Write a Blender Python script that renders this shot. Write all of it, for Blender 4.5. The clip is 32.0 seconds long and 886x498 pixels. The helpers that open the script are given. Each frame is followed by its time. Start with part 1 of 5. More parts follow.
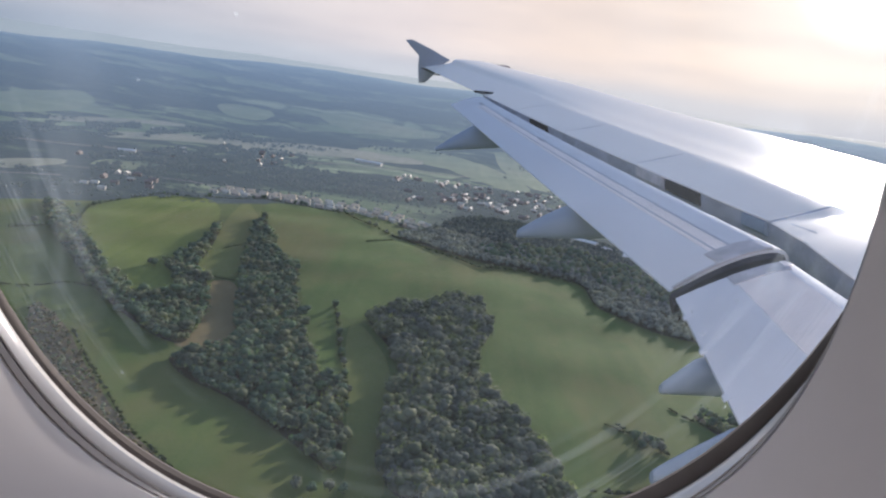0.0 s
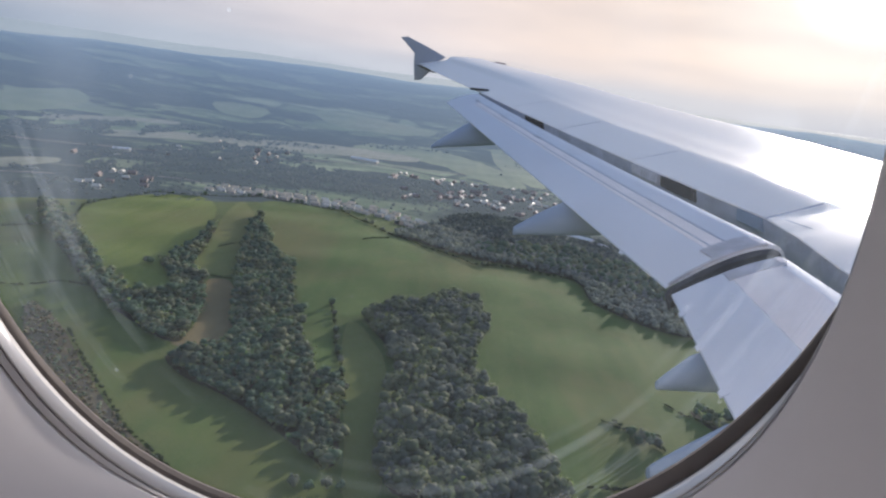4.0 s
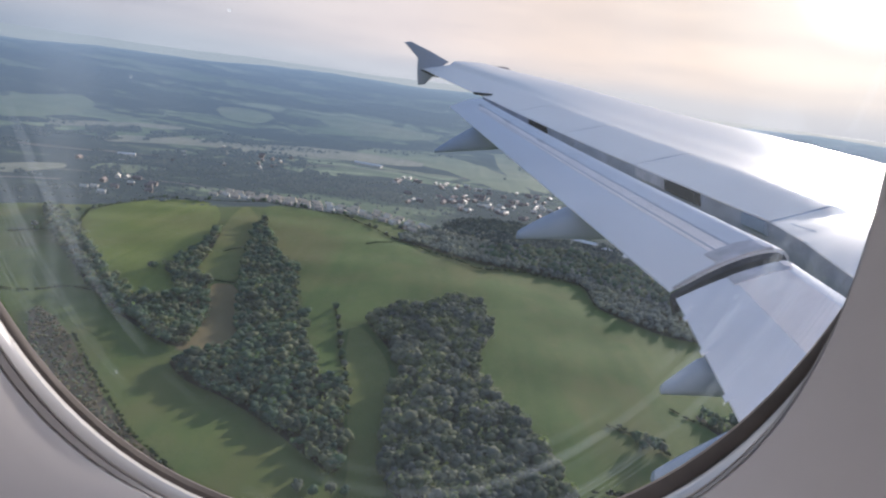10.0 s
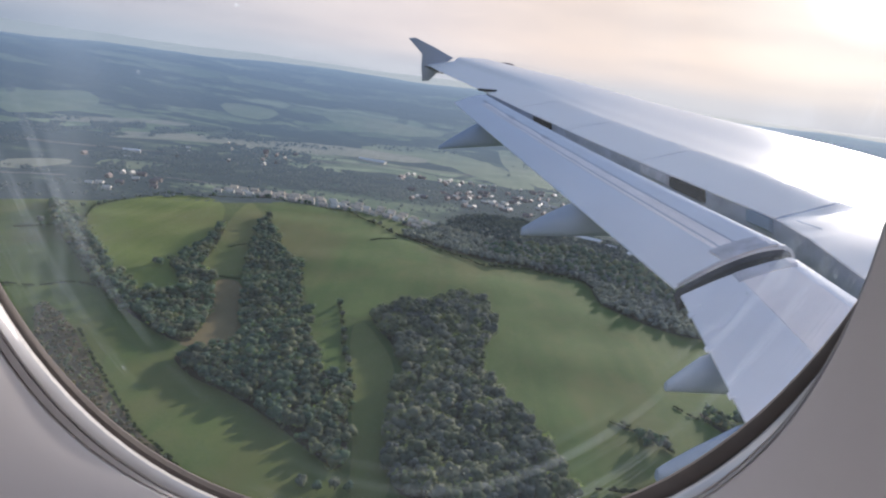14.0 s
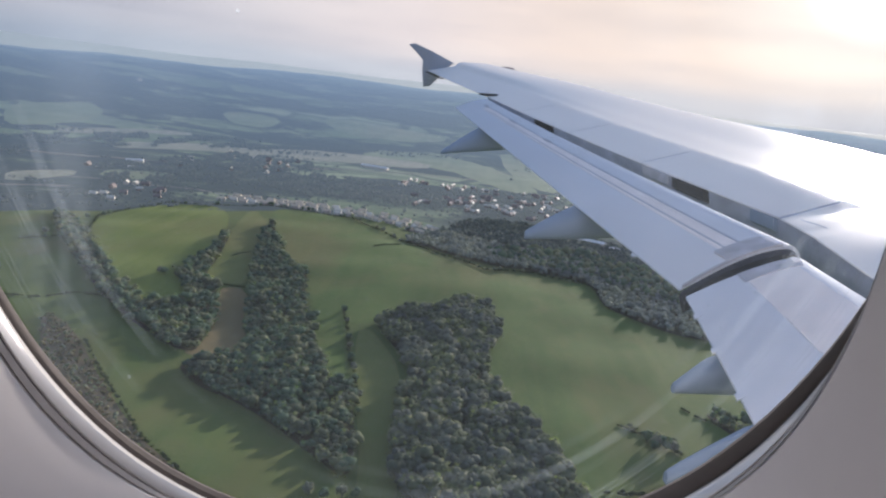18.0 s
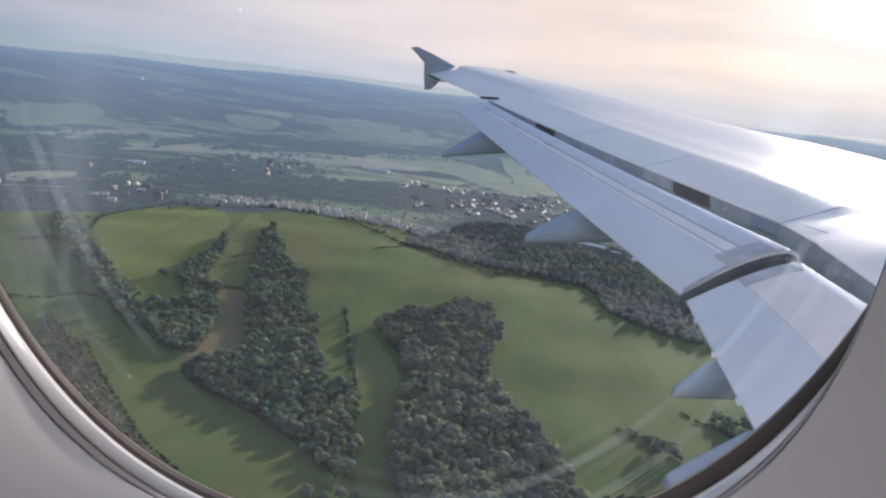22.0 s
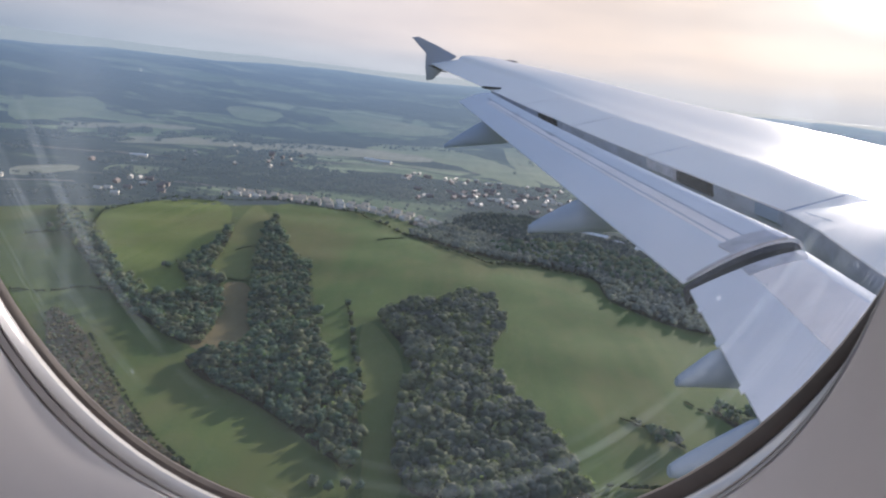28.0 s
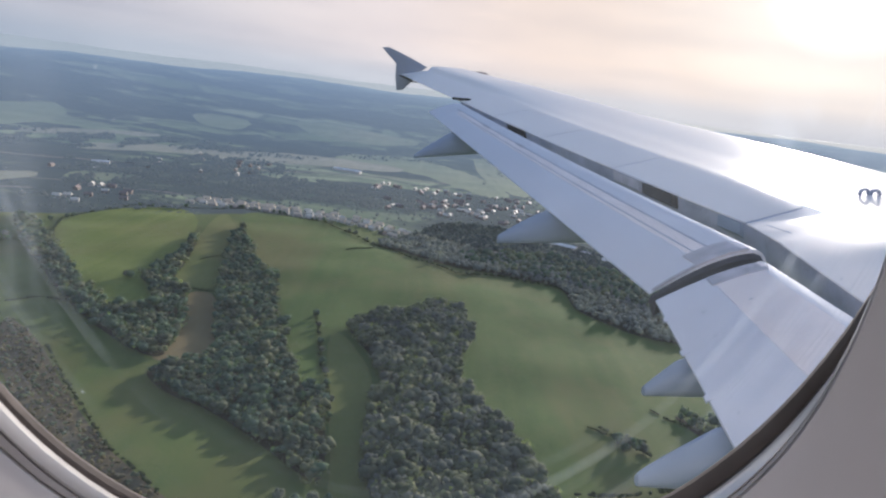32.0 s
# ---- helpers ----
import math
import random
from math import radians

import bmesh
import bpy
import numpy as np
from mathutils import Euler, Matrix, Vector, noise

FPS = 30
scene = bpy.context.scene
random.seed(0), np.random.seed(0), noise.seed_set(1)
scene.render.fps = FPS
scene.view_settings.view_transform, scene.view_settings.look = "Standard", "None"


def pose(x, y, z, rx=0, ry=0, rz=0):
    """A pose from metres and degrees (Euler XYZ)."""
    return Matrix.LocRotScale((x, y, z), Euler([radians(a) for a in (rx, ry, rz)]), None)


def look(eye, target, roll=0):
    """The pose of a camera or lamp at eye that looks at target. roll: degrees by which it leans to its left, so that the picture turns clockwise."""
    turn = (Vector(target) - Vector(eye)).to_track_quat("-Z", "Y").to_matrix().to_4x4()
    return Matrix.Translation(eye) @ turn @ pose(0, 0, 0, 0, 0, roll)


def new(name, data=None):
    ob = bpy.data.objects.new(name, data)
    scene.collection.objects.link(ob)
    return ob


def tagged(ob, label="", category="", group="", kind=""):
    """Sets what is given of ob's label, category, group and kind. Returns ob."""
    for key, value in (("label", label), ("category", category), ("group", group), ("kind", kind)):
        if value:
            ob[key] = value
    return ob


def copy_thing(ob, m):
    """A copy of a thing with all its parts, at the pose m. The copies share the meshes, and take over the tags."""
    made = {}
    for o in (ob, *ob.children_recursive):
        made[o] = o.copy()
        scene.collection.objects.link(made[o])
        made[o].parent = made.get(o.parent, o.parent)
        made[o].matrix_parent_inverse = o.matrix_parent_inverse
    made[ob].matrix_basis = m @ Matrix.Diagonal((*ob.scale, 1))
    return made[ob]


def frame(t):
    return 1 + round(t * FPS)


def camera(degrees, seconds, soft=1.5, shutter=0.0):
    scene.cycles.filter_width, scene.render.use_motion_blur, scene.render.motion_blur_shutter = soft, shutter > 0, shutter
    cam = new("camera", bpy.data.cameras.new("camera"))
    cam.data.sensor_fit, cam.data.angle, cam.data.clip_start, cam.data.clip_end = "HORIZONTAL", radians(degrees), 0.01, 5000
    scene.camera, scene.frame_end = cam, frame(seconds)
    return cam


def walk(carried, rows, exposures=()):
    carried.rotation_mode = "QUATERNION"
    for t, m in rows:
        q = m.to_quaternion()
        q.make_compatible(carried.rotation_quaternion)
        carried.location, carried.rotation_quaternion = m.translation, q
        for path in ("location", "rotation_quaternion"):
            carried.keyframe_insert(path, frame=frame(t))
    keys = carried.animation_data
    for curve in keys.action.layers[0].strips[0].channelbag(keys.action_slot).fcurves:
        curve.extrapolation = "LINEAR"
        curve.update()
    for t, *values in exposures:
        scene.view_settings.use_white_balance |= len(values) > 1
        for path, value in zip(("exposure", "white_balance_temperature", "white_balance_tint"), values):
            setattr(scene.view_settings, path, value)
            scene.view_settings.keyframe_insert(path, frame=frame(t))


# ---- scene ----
cam = camera(72.0, 32.0, soft=2.3)
HEIGHT = 300.0
# seconds, shift of the camera from its seat in metres, turn in degrees
PATH = [
    (0, 0.0004, -0.0011, 0.0013, 74.65, -7.30, 1.63),
    (0.5, 0.0004, -0.0011, 0.0013, 74.65, -7.30, 1.57),
    (1, 0.0005, -0.0011, 0.0012, 74.64, -7.23, 1.43),
    (1.5, 0.0005, -0.0011, 0.0012, 74.60, -7.16, 1.28),
    (2, 0.0006, -0.0011, 0.0011, 74.74, -7.19, 1.20),
    (2.5, 0.0006, -0.0011, 0.0011, 74.85, -7.25, 1.12),
    (3, 0.0006, -0.0011, 0.0010, 74.81, -7.19, 1.17),
    (3.5, 0.0007, -0.0010, 0.0010, 74.59, -7.22, 1.23),
    (5.5, 0.0010, -0.0008, 0.0007, 74.36, -7.01, 1.27),
    (6, 0.0010, -0.0008, 0.0006, 74.40, -7.05, 1.36),
    (6.5, 0.0011, -0.0007, 0.0005, 74.48, -7.00, 1.41),
    (7, 0.0013, -0.0007, 0.0004, 74.61, -6.93, 1.45),
    (7.5, 0.0014, -0.0006, 0.0003, 74.72, -6.90, 1.34),
    (8, 0.0015, -0.0005, 0.0002, 74.75, -6.95, 1.27),
    (8.5, 0.0016, -0.0005, 0.0001, 74.81, -7.13, 1.24),
    (9, 0.0017, -0.0004, 0.0000, 74.86, -7.09, 1.37),
    (9.5, 0.0016, -0.0003, -0.0001, 74.79, -6.99, 1.48),
    (10, 0.0016, -0.0002, -0.0001, 74.83, -6.98, 1.55),
    (10.5, 0.0015, -0.0001, -0.0002, 75.05, -7.03, 1.57),
    (11, 0.0014, 0.0000, -0.0003, 75.02, -6.79, 1.54),
    (11.5, 0.0014, 0.0000, -0.0005, 74.71, -6.69, 1.47),
    (12, 0.0014, 0.0001, -0.0006, 74.56, -6.69, 1.49),
    (12.5, 0.0013, 0.0001, -0.0008, 74.60, -6.76, 1.51),
    (13, 0.0013, 0.0001, -0.0010, 74.54, -6.75, 1.58),
    (13.5, 0.0009, 0.0004, -0.0008, 74.36, -6.70, 1.65),
    (14, 0.0005, 0.0007, -0.0005, 74.45, -6.99, 1.94),
    (14.5, 0.0005, 0.0008, -0.0006, 74.74, -6.68, 2.04),
    (16.5, 0.0003, 0.0015, -0.0008, 74.64, -6.00, 1.96),
    (17, 0.0003, 0.0016, -0.0009, 74.85, -6.12, 1.98),
    (17.5, 0.0003, 0.0016, -0.0011, 74.93, -6.19, 2.02),
    (18, 0.0003, 0.0015, -0.0012, 74.90, -6.03, 2.03),
    (18.5, 0.0003, 0.0015, -0.0014, 74.99, -6.00, 2.00),
    (19, 0.0003, 0.0014, -0.0016, 75.27, -6.01, 1.99),
    (19.5, 0.0002, 0.0014, -0.0016, 75.33, -6.11, 2.00),
    (20, 0.0001, 0.0015, -0.0017, 75.23, -6.17, 2.02),
    (20.5, 0.0001, 0.0015, -0.0018, 75.09, -6.23, 2.06),
    (21, -0.0000, 0.0015, -0.0018, 75.00, -6.28, 2.11),
    (21.5, -0.0000, 0.0016, -0.0019, 75.12, -6.29, 2.14),
    (22, -0.0000, 0.0017, -0.0019, 75.17, -6.31, 2.16),
    (22.5, -0.0000, 0.0018, -0.0020, 74.98, -6.38, 2.19),
    (23, -0.0000, 0.0020, -0.0021, 74.79, -6.36, 2.11),
    (23.5, -0.0000, 0.0021, -0.0021, 74.91, -6.42, 1.93),
    (24, -0.0001, 0.0022, -0.0021, 75.19, -6.29, 1.83),
    (24.5, -0.0001, 0.0023, -0.0021, 75.11, -6.20, 1.82),
    (25, -0.0001, 0.0024, -0.0021, 74.63, -6.17, 1.84),
    (25.5, -0.0002, 0.0026, -0.0021, 74.05, -6.31, 1.91),
    (27.5, -0.0002, 0.0035, -0.0022, 74.03, -6.01, 2.32),
    (28, -0.0003, 0.0037, -0.0022, 74.30, -5.84, 2.31),
    (28.5, -0.0005, 0.0046, -0.0018, 74.80, -5.81, 2.15),
    (29, -0.0008, 0.0056, -0.0014, 75.34, -5.95, 1.76),
    (29.5, -0.0010, 0.0065, -0.0010, 75.53, -6.39, 1.34),
    (30, -0.0010, 0.0076, -0.0018, 75.67, -7.57, 1.02),
    (30.5, -0.0010, 0.0087, -0.0026, 75.89, -7.65, 0.61),
    (31, -0.0010, 0.0098, -0.0034, 75.89, -7.14, 0.22),
    (31.5, -0.0017, 0.0103, -0.0037, 75.73, -6.85, -0.12),
    (32, -0.0023, 0.0109, -0.0040, 75.54, -6.78, -0.43),
]
walk(cam, [(t, pose(x, y, HEIGHT + z, rx, ry, rz)) for t, x, y, z, rx, ry, rz in PATH], [(0, 0.20, 6440, 16), (32, 0.20, 6440, 16)])

# ---- light ----
SUN_AZ, SUN_EL = 32.0, 12.8
world = bpy.data.worlds.new("sky")
scene.world = world
world.use_nodes = True
wn = world.node_tree
sky = wn.nodes.new("ShaderNodeTexSky")
sky.sky_type, sky.sun_disc = "NISHITA", False
sky.sun_elevation, sky.sun_rotation = radians(SUN_EL), radians(SUN_AZ)
sky.air_density, sky.dust_density, sky.ozone_density, sky.altitude = 1.0, 0.8, 1.5, 300
to_sun = Vector((math.sin(radians(SUN_AZ)) * math.cos(radians(SUN_EL)), math.cos(radians(SUN_AZ)) * math.cos(radians(SUN_EL)), math.sin(radians(SUN_EL))))


def milky_sky(tree):
    """Clear sky above; towards the skyline milky air: lilac grey, cream round the sun, thin streaks of cloud, a pale strip of sea."""
    L = tree.links.new
    way = tree.nodes.new("ShaderNodeTexCoord").outputs["Generated"]
    sep = tree.nodes.new("ShaderNodeSeparateXYZ")
    L(way, sep.inputs[0])
    def stops(source, a, b, rows):
        r = tree.nodes.new("ShaderNodeMapRange")
        r.inputs[1].default_value, r.inputs[2].default_value = a, b
        L(source, r.inputs[0])
        n = tree.nodes.new("ShaderNodeValToRGB")
        while len(n.color_ramp.elements) < len(rows):
            n.color_ramp.elements.new(0.5)
        for el, (at, c) in zip(n.color_ramp.elements, rows):
            el.position, el.color = at, (*(c if isinstance(c, tuple) else (c, c, c)), 1)
        L(r.outputs[0], n.inputs[0])
        return n.outputs[0]
    def blend(fac, a, b, mode="MIX"):
        n = tree.nodes.new("ShaderNodeMix")
        n.data_type, n.blend_type = "RGBA", mode
        for socket, value in ((n.inputs[0], fac), (n.inputs[6], a), (n.inputs[7], b)):
            if isinstance(value, (int, float)):
                socket.default_value = value
            else:
                L(value, socket)
        return n.outputs[2]
    dot = tree.nodes.new("ShaderNodeVectorMath")
    dot.operation = "DOT_PRODUCT"
    L(way, dot.inputs[0])
    dot.inputs[1].default_value = to_sun
    low = stops(dot.outputs["Value"], -1, 1, [(0.0, (0.29, 0.35, 0.435)), (0.68, (0.31, 0.375, 0.45)), (0.78, (0.43, 0.49, 0.55)), (0.88, (0.54, 0.58, 0.62)), (1.0, (0.60, 0.61, 0.62))])
    high = stops(dot.outputs["Value"], -1, 1, [(0.0, (0.36, 0.40, 0.49)), (0.69, (0.415, 0.435, 0.485)), (0.80, (0.60, 0.595, 0.61)), (0.90, (0.76, 0.69, 0.655)), (0.955, (0.87, 0.745, 0.64)), (0.985, (0.91, 0.785, 0.665)), (0.996, (1.0, 0.92, 0.80)), (1.0, (1.5, 1.4, 1.25))])
    c = blend(stops(sep.outputs["Z"], 0.0, 0.07, [(0.0, 0.0), (0.25, 0.1), (0.6, 0.75), (1.0, 1.0)]), low, high)
    mp = tree.nodes.new("ShaderNodeMapping")
    mp.inputs["Scale"].default_value = (2.2, 2.2, 15)
    L(way, mp.inputs[0])
    n = tree.nodes.new("ShaderNodeTexNoise")
    n.inputs["Scale"].default_value, n.inputs["Detail"].default_value = 1.6, 5
    L(mp.outputs[0], n.inputs["Vector"])
    c = blend(1.0, c, stops(n.outputs[0], 0.34, 0.66, [(0.0, (0.88, 0.89, 0.92)), (1.0, (1.05, 1.04, 1.03))]), "MULTIPLY")
    clear = tree.nodes.new("ShaderNodeVectorMath")
    clear.operation = "SCALE"
    L(sky.outputs[0], clear.inputs[0])
    clear.inputs["Scale"].default_value = SKY
    return blend(stops(sep.outputs["Z"], 0.18, 0.68, [(0.0, 0.0), (1.0, 1.0)]), c, clear.outputs[0])


SKY = 0.235
wn.links.new(milky_sky(wn), wn.nodes["Background"].inputs[0])
wn.nodes["Background"].inputs[1].default_value = 1.0
sun = new("sun", bpy.data.lights.new("sun", "SUN"))
sun.data.energy, sun.data.angle, sun.data.color = 4.6, radians(2.6), (1.0, 0.92, 0.82)
sun.matrix_world = look((0, 0, 600), Vector((0, 0, 600)) - to_sun)

# ---- materials ----
def material(name):
    m = bpy.data.materials.new(name)
    m.use_nodes = True
    return m, m.node_tree, m.node_tree.nodes["Principled BSDF"]


def node(tree, kind, **given):
    n = tree.nodes.new(kind)
    for key, value in given.items():
        n.inputs[key.replace("_", " ")].default_value = value
    return n


def ramp(tree, source, stops):
    n = tree.nodes.new("ShaderNodeValToRGB")
    while len(n.color_ramp.elements) < len(stops):
        n.color_ramp.elements.new(0.5)
    for e, (at, colour) in zip(n.color_ramp.elements, stops):
        e.position, e.color = at, (*colour, 1)
    tree.links.new(source, n.inputs[0])
    return n.outputs[0]


def mix(tree, fac, a, b, mode="MIX"):
    n = tree.nodes.new("ShaderNodeMix")
    n.data_type, n.blend_type = "RGBA", mode
    for socket, value in ((n.inputs[0], fac), (n.inputs[6], a), (n.inputs[7], b)):
        if isinstance(value, bpy.types.NodeSocket):
            tree.links.new(value, socket)
        elif isinstance(value, (int, float)):
            socket.default_value = value
        else:
            socket.default_value = (*value, 1)
    return n.outputs[2]


def texture(tree, scale, detail=4, rough=0.55, stretch=None, kind="ShaderNodeTexNoise"):
    coords = tree.nodes.new("ShaderNodeNewGeometry").outputs["Position"]
    if stretch:
        mp = tree.nodes.new("ShaderNodeMapping")
        mp.inputs["Scale"].default_value = stretch[:3]
        if len(stretch) > 3:
            mp.inputs["Rotation"].default_value = (0, 0, radians(stretch[3]))
        tree.links.new(coords, mp.inputs[0])
        coords = mp.outputs[0]
    n = node(tree, kind, Scale=scale)
    if kind == "ShaderNodeTexNoise":
        n.inputs["Detail"].default_value, n.inputs["Roughness"].default_value = detail, rough
    tree.links.new(coords, n.inputs["Vector"])
    return n


def bump(tree, shader, height, strength, distance):
    b = node(tree, "ShaderNodeBump", Strength=strength, Distance=distance)
    tree.links.new(height, b.inputs["Height"])
    tree.links.new(b.outputs[0], shader.inputs["Normal"])


def plain(name, colour, roughness=0.5, metallic=0.0, vary=0.12, scale=3.0, relief=0.0, gloss=0.5):
    """A surface of one colour with fine and broad variation."""
    m, tree, p = material(name)
    broad, fine = texture(tree, scale, 3), texture(tree, scale * 9, 5)
    dark = tuple(c * (1 - vary) for c in colour)
    light = tuple(min(1, c * (1 + vary)) for c in colour)
    c = ramp(tree, broad.outputs[0], [(0.3, dark), (0.7, light)])
    c = mix(tree, 0.25, c, ramp(tree, fine.outputs[0], [(0.35, dark), (0.65, light)]))
    tree.links.new(c, p.inputs["Base Color"])
    p.inputs["Roughness"].default_value, p.inputs["Metallic"].default_value = roughness, metallic
    p.inputs["Specular IOR Level"].default_value = gloss
    if relief:
        bump(tree, p, fine.outputs[0], 0.5, relief)
    return m


def grassland(name, low, mid, high, rows=0.0, turn=0.0):
    """Grass or crop: patches at field size, mottling at plant size, faint drill rows."""
    m, tree, p = material(name)
    big, small, fine = texture(tree, 0.006, 3, 0.5), texture(tree, 0.035, 5, 0.6), texture(tree, 0.35, 4, 0.7)
    c = ramp(tree, big.outputs[0], [(0.34, low), (0.5, mid), (0.66, high)])
    c = mix(tree, 0.4, c, ramp(tree, small.outputs[0], [(0.36, low), (0.50, mid), (0.66, high)]))
    patchy = texture(tree, 0.014, 5, 0.65, (1, 0.45, 1, turn - 35))
    c = mix(tree, 0.3, c, ramp(tree, patchy.outputs[0], [(0.36, tuple(v * 0.8 for v in low)), (0.52, mid), (0.66, high)]))
    c = mix(tree, 0.3, c, ramp(tree, fine.outputs[0], [(0.3, tuple(v * 0.7 for v in low)), (0.7, high)]))
    # worn, drier ground in broad soft patches
    dry = texture(tree, 0.0045, 4, 0.6, (1, 0.6, 1, 30))
    c = mix(tree, ramp(tree, dry.outputs[0], [(0.49, (0, 0, 0)), (0.66, (0.75, 0.75, 0.75))]), c, tuple(0.5 * (u + w) for u, w in zip(high, (0.17, 0.12, 0.05))))
    if rows:
        streak = texture(tree, 0.05, 4, 0.6, (1, 0.06, 1, turn))
        c = mix(tree, rows, c, ramp(tree, streak.outputs[0], [(0.35, low), (0.65, high)]))
    tree.links.new(c, p.inputs["Base Color"])
    p.inputs["Roughness"].default_value = 0.9
    p.inputs["Specular IOR Level"].default_value = 0.15
    bump(tree, p, fine.outputs[0], 0.6, 0.5)
    return m


def painted_haze(tree, shader, start=1300.0, end=4850.0, veil=(1, 1, 1)):
    """Haze painted into far surfaces as emission: thicker and bluer with the distance."""
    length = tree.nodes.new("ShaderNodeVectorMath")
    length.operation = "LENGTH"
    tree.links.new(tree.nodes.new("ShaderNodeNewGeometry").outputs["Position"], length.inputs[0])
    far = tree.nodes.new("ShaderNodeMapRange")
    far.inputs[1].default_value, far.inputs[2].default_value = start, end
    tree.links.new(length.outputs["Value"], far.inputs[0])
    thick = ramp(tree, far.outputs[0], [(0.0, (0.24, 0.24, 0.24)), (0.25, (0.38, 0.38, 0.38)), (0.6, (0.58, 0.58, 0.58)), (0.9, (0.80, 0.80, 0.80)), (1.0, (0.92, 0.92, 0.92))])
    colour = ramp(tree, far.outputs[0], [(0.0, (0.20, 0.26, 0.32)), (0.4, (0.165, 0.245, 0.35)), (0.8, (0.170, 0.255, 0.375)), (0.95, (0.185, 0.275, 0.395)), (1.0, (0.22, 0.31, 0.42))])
    # the painted haze is brighter and warmer towards the sun
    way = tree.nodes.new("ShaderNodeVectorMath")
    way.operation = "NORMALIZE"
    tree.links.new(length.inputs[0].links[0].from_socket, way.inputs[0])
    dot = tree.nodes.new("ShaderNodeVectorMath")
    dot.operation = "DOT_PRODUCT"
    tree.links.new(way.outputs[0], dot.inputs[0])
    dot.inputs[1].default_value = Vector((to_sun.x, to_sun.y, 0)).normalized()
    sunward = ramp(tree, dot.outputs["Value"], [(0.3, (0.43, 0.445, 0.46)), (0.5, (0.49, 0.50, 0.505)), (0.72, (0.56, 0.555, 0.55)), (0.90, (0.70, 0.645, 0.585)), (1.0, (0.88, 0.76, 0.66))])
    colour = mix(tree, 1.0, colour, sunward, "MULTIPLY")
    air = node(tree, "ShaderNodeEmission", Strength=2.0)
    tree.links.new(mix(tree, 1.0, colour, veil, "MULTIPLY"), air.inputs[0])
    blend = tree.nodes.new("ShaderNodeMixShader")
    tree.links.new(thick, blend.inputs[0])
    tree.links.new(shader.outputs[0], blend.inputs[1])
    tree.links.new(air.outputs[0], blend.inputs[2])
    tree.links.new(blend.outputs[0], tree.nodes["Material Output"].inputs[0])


def foliage(name, a, b, c, air=False, lit=(1.6, 2.0, 0.9)):
    """Leaves: colour differs from tree to tree and from clump to clump."""
    m, tree, p = material(name)
    isl = tree.nodes.new("ShaderNodeNewGeometry").outputs["Random Per Island"]
    tone = ramp(tree, isl, [(0.0, a), (0.55, b), (1.0, c)])
    wide = texture(tree, 0.085, 3)
    tone = mix(tree, 0.72, tone, ramp(tree, wide.outputs[0], [(0.35, a), (0.5, b), (0.65, c)]))
    stand = texture(tree, 0.02, 4, 0.6)
    tone = mix(tree, 1.0, tone, ramp(tree, stand.outputs[0], [(0.36, (0.62, 0.68, 0.76)), (0.5, (1, 1, 1)), (0.64, (1.3, 1.24, 1.1))]), "MULTIPLY")
    tree.links.new(tone, p.inputs["Base Color"])
    p.inputs["Roughness"].default_value = 0.85
    p.inputs["Specular IOR Level"].default_value = 0.05
    fine = texture(tree, 0.9, 4, 0.7)
    bump(tree, p, fine.outputs[0], 0.8, 0.8)
    # sunlight that passes through the leaves
    through_leaf = tree.nodes.new("ShaderNodeBsdfTranslucent")
    tree.links.new(mix(tree, 1.0, tone, lit, "MULTIPLY"), through_leaf.inputs[0])
    both = node(tree, "ShaderNodeMixShader", Fac=0.35)
    tree.links.new(p.outputs[0], both.inputs[1])
    tree.links.new(through_leaf.outputs[0], both.inputs[2])
    tree.links.new(both.outputs[0], tree.nodes["Material Output"].inputs[0])
    # trees far away get haze mixed into their leaves as glow
    if air:
        painted_haze(tree, both)
    return m


M_PASTURE = grassland("pasture", (0.055, 0.085, 0.024), (0.085, 0.125, 0.032), (0.13, 0.16, 0.05))
M_MEADOW = grassland("meadow", (0.051, 0.102, 0.022), (0.080, 0.146, 0.032), (0.142, 0.156, 0.054), 0.16, 20)
M_BRIGHT = grassland("spring_crop", (0.095, 0.140, 0.026), (0.14, 0.19, 0.040), (0.21, 0.23, 0.068), 0.3, -30)
M_TAN = grassland("dry_grass", (0.145, 0.115, 0.055), (0.19, 0.15, 0.075), (0.24, 0.19, 0.095))
M_SCRUB = grassland("scrub_ground", (0.06, 0.06, 0.03), (0.12, 0.105, 0.06), (0.19, 0.155, 0.10))
M_PALE = grassland("pale_grass", (0.10, 0.135, 0.035), (0.14, 0.17, 0.048), (0.195, 0.19, 0.072))
M_PLOUGH = grassland("ploughed_soil", (0.07, 0.055, 0.042), (0.10, 0.078, 0.058), (0.13, 0.10, 0.08), 0.4, 35)
# wood floor: the shade under the trees is put into its dark colour
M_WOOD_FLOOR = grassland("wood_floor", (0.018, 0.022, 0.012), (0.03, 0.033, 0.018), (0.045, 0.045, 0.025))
M_LEAF = foliage("leaves", (0.070, 0.108, 0.082), (0.108, 0.155, 0.112), (0.170, 0.218, 0.152))
M_LEAF_OLIVE = foliage("olive_leaves", (0.112, 0.128, 0.086), (0.162, 0.180, 0.118), (0.230, 0.240, 0.162))
M_LEAF_GREY = foliage("budding_leaves", (0.13, 0.145, 0.115), (0.185, 0.20, 0.155), (0.245, 0.255, 0.20), False, (1.6, 1.7, 1.4))
M_LEAF_FAR = foliage("far_leaves", (0.036, 0.046, 0.032), (0.050, 0.062, 0.042), (0.072, 0.084, 0.056), True)
M_LEAF_FAR_GREY = foliage("far_budding_leaves", (0.045, 0.050, 0.040), (0.066, 0.070, 0.054), (0.095, 0.095, 0.072), True)
